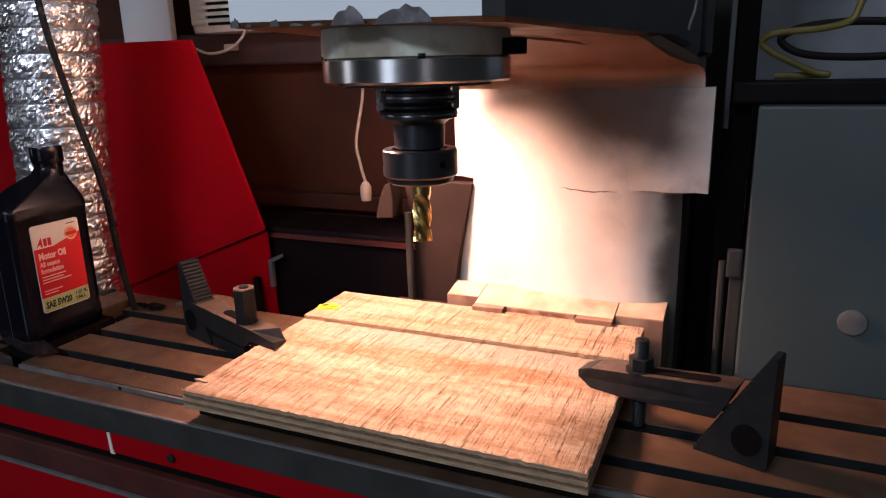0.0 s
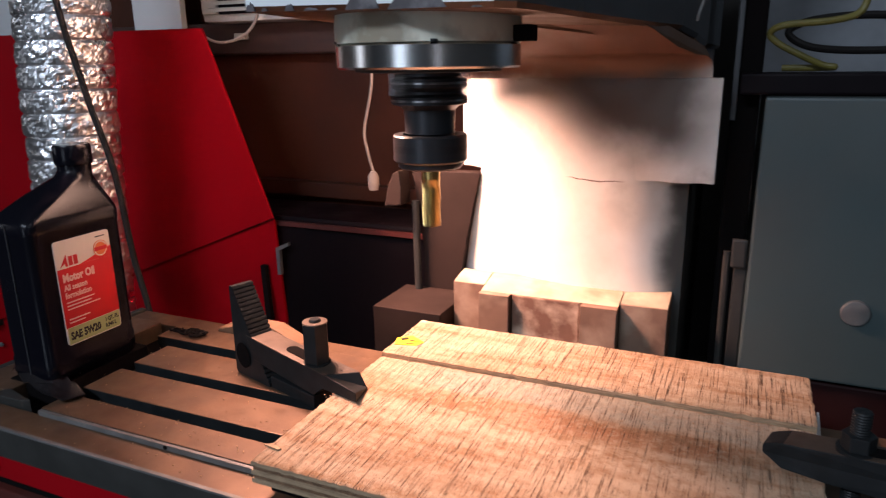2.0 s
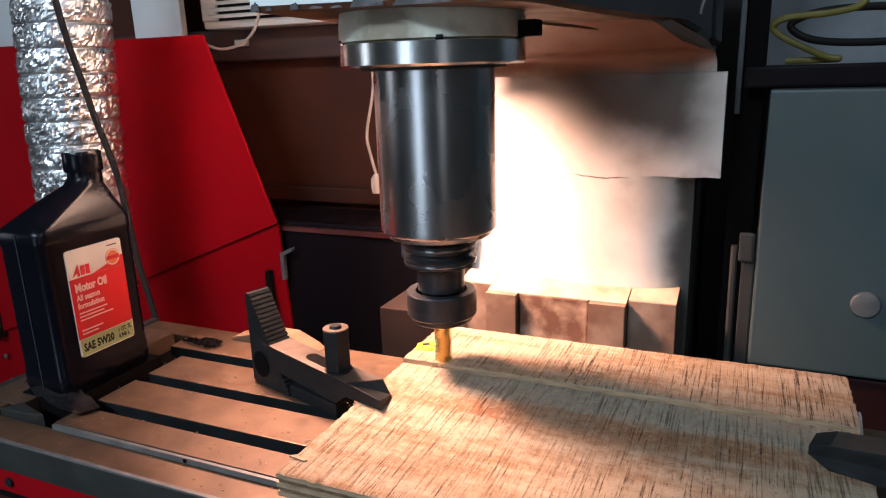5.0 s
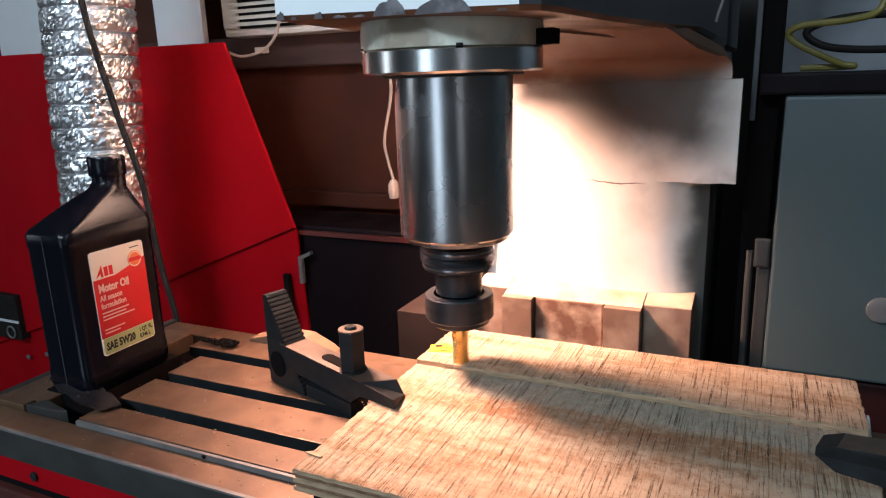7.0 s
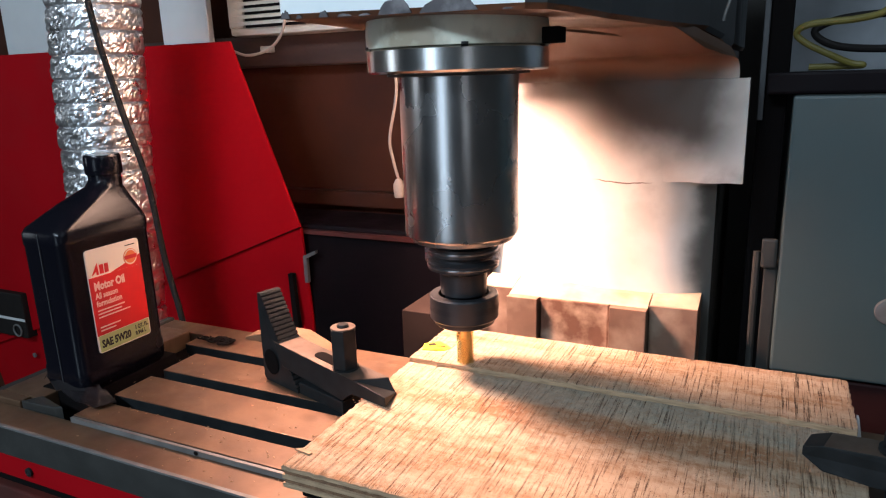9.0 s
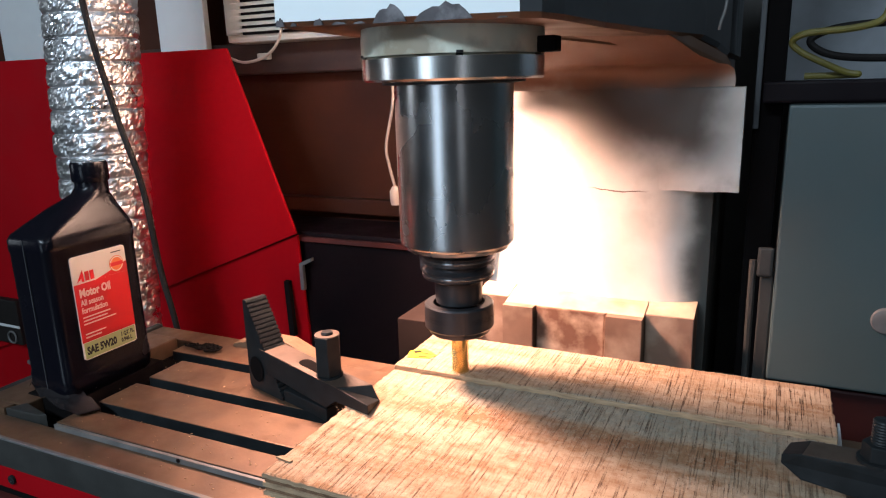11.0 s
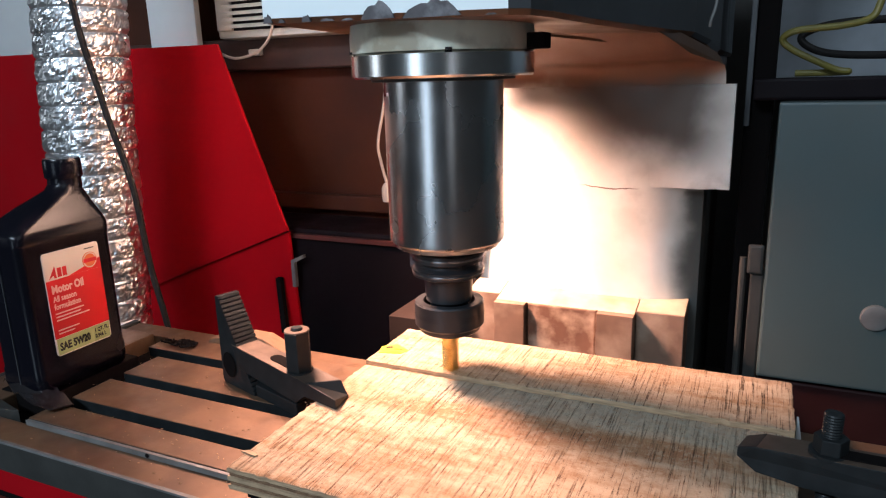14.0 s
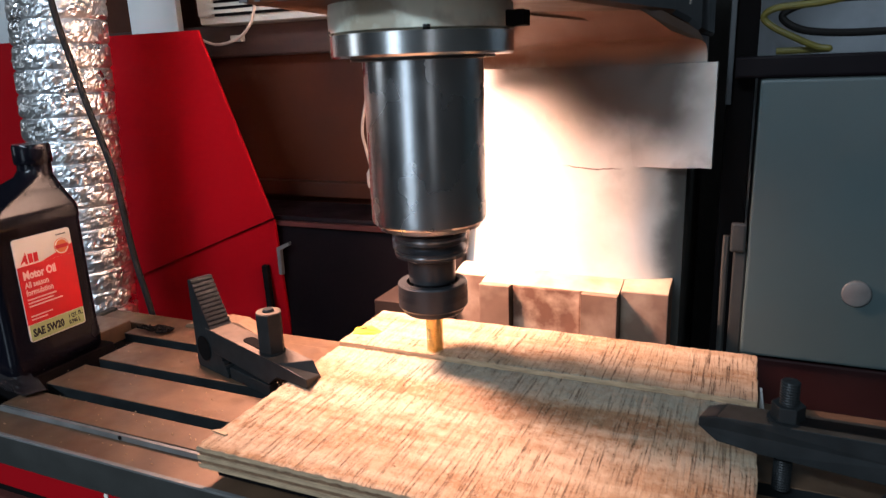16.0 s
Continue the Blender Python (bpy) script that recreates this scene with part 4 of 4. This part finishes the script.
def slot_mark(st, s, x0, x1, z0, z1, W):
    """The strap's long slot, following its sloping top."""
    out = []
    for k in range(13):
        a = radians(-90 + 15 * k)
        out.append((x1 + 0.0062 * math.cos(a), 0.0062 * math.sin(a)))
    for k in range(13):
        a = radians(90 + 15 * k)
        out.append((x0 + 0.0062 * math.cos(a), 0.0062 * math.sin(a)))
    bm = prism([(s * x, y + W / 2) for x, y in out], "z", -0.0004, 0.0006)
    for v in bm.verts:
        v.co.z += z0 + (z1 - z0) * (v.co.x * s - x0) / (x1 - x0)
    part("strap_slot", bm, M_SLOT, st, "long slot")


def left_clamp():
    strap = [(0.0225, 0.0470), (0.1505, 0.0400), (0.1865, 0.0382), (0.1868, 0.0272), (0.142, 0.0272), (0.128, 0.0150), (0.036, 0.0225), (0.030, 0.034)]
    c, st, W = clamp("black steel step clamp with a tall coupling nut", (-0.4457, 0.5177, 0.0003), -17.57, 1, strap, 0.126, True)
    slot_mark(st, 1, 0.084, 0.118, 0.0438, 0.0418, W)
    at = pose(0.1205, W / 2, 0, 0, 0, 20)
    zn = 0.0412
    part("washer", lathe([(0.006, zn - 0.001), (0.0125, zn - 0.001), (0.0125, zn + 0.0015), (0.006, zn + 0.0015)], 32), M_BLACK, c, at=at)
    part("coupling_nut", hexagon(0.0125, zn + 0.0016, 0.0805), M_BLACK, c, "tall hexagonal coupling nut", at=at)
    part("nut_face", lathe([(0.0056, 0.0806), (0.0116, 0.0806), (0.0112, 0.0816), (0.0056, 0.0816)], 32), M_CLAMPTOP, c, at=at)
    part("stud", lathe([(0, 0.0), (0.0055, 0.0), (0.0055, 0.0825), (0.0045, 0.0840), (0, 0.0840)], 20), M_BLACK, c, at=at)
    return c


def right_clamp():
    strap = [(0.0275, 0.0640), (0.1555, 0.0460), (0.1680, 0.0410), (0.1680, 0.0340), (0.154, 0.0268), (0.125, 0.0272), (0.042, 0.0330), (0.034, 0.048)]
    c, st, W = clamp("black steel step clamp with a threaded stud, in shade", (0.2081, 0.4475, 0.0003), -16.85, -1, strap, None)
    slot_mark(st, -1, 0.050, 0.112, 0.0610, 0.0523, W)
    at = pose(-0.112, W / 2, 0, 0, 0, 12)
    zn = 0.0520
    part("washer", lathe([(0.006, zn - 0.001), (0.013, zn - 0.001), (0.013, zn + 0.0015), (0.006, zn + 0.0015)], 32), M_BLACK, c, at=at)
    part("hex_nut", hexagon(0.0108, zn + 0.0016, zn + 0.0125), M_BLACK, c, at=at)
    prof, z = [(0, 0.0)], 0.0
    while z < zn + 0.030:
        prof += [(0.0062, z), (0.0055, z + 0.001)]
        z += 0.002
    prof += [(0, z)]
    part("stud", lathe(prof, 20), M_BLACK, c, "threaded stud", at=at)
    return c


CLAMP_A, CLAMP_B = left_clamp(), right_clamp()


def oil_bottle():
    b = thing("oil_bottle", "black plastic motor oil bottle with a red and cream label", "oil bottle", (-0.586, 0.469, 0.0003))
    bm = bmesh.new()

    # rounded-box sections: centre x, centre y, half depth, half width, corner, z
    def section(cx, cy, hx, hy, r, z, n=6):
        ring = []
        for sx, sy, a0 in ((1, 1, 0), (-1, 1, 90), (-1, -1, 180), (1, -1, 270)):
            for k in range(n + 1):
                a = radians(a0 + 90 * k / n)
                ring.append(bm.verts.new((cx + sx * (hx - r) + r * math.cos(a), cy + sy * (hy - r) + r * math.sin(a), z)))
        return ring

    secs = [(-0.031, 0, 0.027, 0.050, 0.010, 0.0), (-0.031, 0, 0.030, 0.053, 0.011, 0.004), (-0.031, 0, 0.031, 0.054, 0.011, 0.012),
            (-0.031, 0, 0.031, 0.054, 0.011, 0.024), (-0.031, 0, 0.0300, 0.0535, 0.011, 0.027), (-0.031, 0, 0.0300, 0.0535, 0.011, 0.150), (-0.031, 0, 0.031, 0.054, 0.011, 0.153),
            (-0.031, 0, 0.031, 0.054, 0.011, 0.163), (-0.031, 0.001, 0.0295, 0.0525, 0.012, 0.168),
            (-0.031, 0.014, 0.0225, 0.034, 0.015, 0.186), (-0.031, 0.027, 0.0165, 0.0185, 0.0160, 0.199), (-0.031, 0.030, 0.0162, 0.0162, 0.0160, 0.205), (-0.031, 0.030, 0.0160, 0.0160, 0.0159, 0.211)]
    rings = [section(*s) for s in secs]
    for a, c in zip(rings, rings[1:]):
        n = len(a)
        for i in range(n):
            bm.faces.new((a[i], a[(i + 1) % n], c[(i + 1) % n], c[i]))
    bm.faces.new(rings[0][::-1])
    bm.faces.new(rings[-1])
    part("body", bm, M_BLACKP, b, smooth=True)
    cap = bmesh.new()
    prof = [(0, 0.2112), (0.0175, 0.2112), (0.0182, 0.213), (0.0180, 0.229), (0.0168, 0.2315), (0, 0.2318)]
    lathe(prof, 48, cap, (-0.031, 0.030))
    part("cap", cap, M_BLACKP, b, "black screw cap", smooth=True)
    part("seam", block(-0.0312, -0.0302, -0.0546, -0.0536, 0.006, 0.164), M_GREYCAST, b, "pale moulding seam")
    # label on the face towards the spindle: local u runs along y, v along z
    base = pose(0.0004, -0.031, 0.037, 90, 0, 90)
    W, H = 0.064, 0.107

    def flat(x0, x1, y0, y1, z=0.0):
        return block(x0, x1, y0, y1, z, z + 0.00025)

    r = 0.003
    corners = []
    for cx, cy, a0 in ((W - r, H - r, 0), (r, H - r, 90), (r, r, 180), (W - r, r, 270)):
        corners += [(cx + r * math.cos(radians(a0 + 30 * k)), cy + r * math.sin(radians(a0 + 30 * k))) for k in range(4)]
    lab = part("label", prism(corners, "z", -0.0016, 0.0), M_LABELW, b, "cream, red and green paper label", at=base)
    part("red_field", flat(0.0, W, 0.0185, 0.079, 0.0001), M_LABELR, lab)
    part("red_step", prism([(0.026, 0.0791), (W, 0.0791), (W, 0.090), (0.040, 0.083)], "z", 0.0001, 0.00035), M_LABELR, lab)
    part("green_field", flat(0.0012, W - 0.0012, 0.0012, 0.018, 0.0001), M_LABELG, lab)
    part("logo_mark", prism([(0.004, 0.0805), (0.0115, 0.0925), (0.0125, 0.0805), (0.010, 0.0805), (0.0095, 0.084)], "z", 0.0001, 0.0004), M_LABELR, lab, "red logo shape")
    for x in (0.0138, 0.0195):
        part("logo_mark", flat(x, x + 0.0045, 0.0808, 0.0902, 0.0001), M_LABELR, lab, "red logo shape")
    part("seal", lathe([(0, 0.0004), (0.0085, 0.0004), (0.0085, 0.0007), (0, 0.0007)], 32, centre=(0.0515, 0.0895)), M_ORANGE, lab, "orange round seal")
    part("seal_ring", lathe([(0.0068, 0.0008), (0.0078, 0.0008), (0.0078, 0.0009), (0.0068, 0.0009)], 32, centre=(0.0515, 0.0895)), M_LABELW, lab)
    part("seal_band", flat(0.044, 0.059, 0.0875, 0.0915, 0.0008), M_LABELR, lab)
    words("lettering", "Motor Oil", 0.0115, M_PINK, lab, pose(0.0045, 0.0655, 0.0005), squeeze=0.76, bold=0.0005)
    words("lettering", "All season", 0.0085, M_PINK, lab, pose(0.0045, 0.0565, 0.0005), squeeze=0.75, bold=0.0002)
    words("lettering", "formulation", 0.0085, M_PINK, lab, pose(0.0045, 0.0485, 0.0005), squeeze=0.75, bold=0.0002)
    for y, w in ((0.0435, 0.032), (0.040, 0.028), (0.0365, 0.038), (0.026, 0.024), (0.0225, 0.018)):
        part("print_bar", flat(0.0045, 0.0045 + w, y, y + 0.0013, 0.0005), M_PINK, lab)
    part("print_bar", flat(0.047, 0.0585, 0.1015, 0.1025, 0.0001), M_INK, lab)
    words("lettering", "SAE 5W20", 0.0110, M_INK, lab, pose(0.0035, 0.0055, 0.0005), squeeze=0.72, bold=0.0005)
    words("lettering", "1 QT. FL.", 0.0062, M_INK, lab, pose(0.0445, 0.0110, 0.0005), squeeze=0.72, bold=0.0002)
    words("lettering", "0.946 L", 0.0062, M_INK, lab, pose(0.0445, 0.0045, 0.0005), squeeze=0.72, bold=0.0002)
    return b


BOTTLE = oil_bottle()


def scrap_wood():
    s = thing("wood_scrap", "rounded pine offcut lying behind the step clamp", "wood offcut", (-0.55, 0.604, -0.0048))
    pts = [(0, 0), (0.004, 0.006), (0.03, 0.012), (0.06, 0.018), (0.085, 0.0175), (0.112, 0.005), (0.12, 0)]
    part("offcut", prism(pts, "y", 0.0, 0.022, 0.002), M_SCRAPOLD, s)
    return s


SCRAP = scrap_wood()


def scraper():
    s = thing("plastic_wrapper", "crumpled dark plastic wrapper on the table's end", "plastic wrapper", (-0.60, 0.392, 0.0003))
    bm = bmesh.new()
    rng = random.Random(3)
    grid = []
    for j in range(5):
        row = []
        for i in range(9):
            u, v = i / 8, j / 4 - 0.5
            width = 0.018 + 0.010 * math.sin(math.pi * u)
            row.append(bm.verts.new((-0.055 + 0.108 * u + 0.5 * width * v, 0.040 - 0.026 * u + width * v, 0.003 + 0.016 * abs(math.sin(2.1 * i + 1.3 * j)) * rng.uniform(0.3, 1) * (1 - u))))
        grid.append(row)
    for j in range(4):
        for i in range(8):
            bm.faces.new((grid[j][i], grid[j][i + 1], grid[j + 1][i + 1], grid[j + 1][i]))
    geom = bmesh.ops.extrude_face_region(bm, geom=bm.faces[:])
    for v in geom["geom"]:
        if isinstance(v, bmesh.types.BMVert):
            v.co.z += 0.0012
    part("wrapper", bm, M_WRAP, s)
    return s


SCRAPER = scraper()


def swarf_clump():
    """A small tangle of oily black swarf on the table's rear edge."""
    s = thing("swarf_clump", "small tangle of oily black swarf on the table", "swarf", (-0.573, 0.576, 0.0003))
    rng = random.Random(5)
    for k in range(7):
        x, y = rng.uniform(-0.018, 0.018), rng.uniform(-0.006, 0.006)
        turns = [(x + 0.006 * math.cos(1.9 * i + k) + 0.002 * i, y + 0.005 * math.sin(1.9 * i + k), 0.0022 + 0.0022 * abs(math.sin(i * 1.3 + k))) for i in range(7)]
        part("curl", tube(turns, 0.0013, 6), M_SLOT, s)
    return s


SWARF = swarf_clump()


def white_strip():
    w = thing("plastic_strip", "thin white plastic strip leaning at the board's end", "plastic strip", (0.0905, 0.585, 0.0003))
    part("strip", prism([(0.0, 0.0), (0.004, 0.0), (0.0035, 0.012), (0.001, 0.026), (-0.0005, 0.026)], "y", 0.0, 0.008), M_OFFW, w)
    return w


STRIP = white_strip()


def wood_chips():
    """Chips and dust lying on table, ledge and board."""
    rng = random.Random(21)
    bm = bmesh.new()
    for k in range(330):
        u = rng.random()
        if u < 0.45:
            x, y, z = rng.uniform(-0.57, -0.30), rng.choice((rng.uniform(0.388, 0.416), rng.uniform(0.433, 0.478), rng.uniform(0.497, 0.542))), 0.0003
        elif u < 0.50:
            x, y, z = rng.uniform(-0.55, -0.30), rng.uniform(0.358, 0.380), -0.0062
        else:
            x, y, z = rng.uniform(-0.28, 0.08), rng.uniform(0.36, 0.553), 0.0271
        if k % 6 == 0:
            x, y, z = rng.gauss(-0.272, 0.012), rng.gauss(0.462, 0.006), 0.0271
        elif k % 6 == 1:
            x, y, z = rng.uniform(-0.285, -0.20), rng.gauss(0.556, 0.004), 0.0272
        s, a = rng.uniform(0.00025, 0.0006), rng.uniform(0, 6.28)
        l = s * rng.uniform(1, 2.6)
        m = Matrix.Translation((x, y, z)) @ Matrix.Rotation(a, 4, "Z") @ Matrix.Rotation(rng.uniform(-0.3, 0.3), 4, "Y")
        b0 = [bm.verts.new(m @ Vector(p)) for p in ((-l, -s, 0), (l, -s * 0.6, 0), (l, s, 0), (-l, s * 0.5, 0))]
        b1 = [bm.verts.new(m @ Vector(p)) for p in ((-l, -s, s), (l, -s * 0.6, s * 0.6), (l, s, s), (-l, s * 0.5, s * 0.5))]
        bm.faces.new(b0[::-1])
        bm.faces.new(b1)
        for i in range(4):
            bm.faces.new((b0[i], b0[(i + 1) % 4], b1[(i + 1) % 4], b1[i]))
    c = part("wood_chips", bm, M_SCRAP)
    c.matrix_world = pose(0, 0, Z)
    return tagged(c, "pale wood chips and dust scattered over table and board", "wood chips", kind="stuff")


CHIPS = wood_chips()


# ---- what moves ----
def motions():
    riders = [TABLE_THING, BOARD, BACKING, CLAMP_A, CLAMP_B, BOTTLE, SCRAP, SCRAPER, SWARF, STRIP, CHIPS]
    for ob in riders:
        base = ob.matrix_world.copy()
        walk(ob, [(t, Matrix.Translation((dx, dy, 0)) @ base) for t, dx, dy in TABLE])
    drop = [(0.0, 0.300), (2.4, 0.300), (2.55, 0.296), (2.7, 0.283), (3.0, 0.259), (3.5, 0.207), (4.0, 0.170), (4.2, 0.165), (5.0, 0.1555), (16.0, 0.1545)]
    walk(QUILL, [(t, pose(SX, SY, z)) for t, z in drop])
    for ob in SPINNING:
        walk(ob, [(k / 30, pose(0, 0, 0, 0, 0, 20 + 84 * max(0, k - 4))) for k in range(481)])


motions()
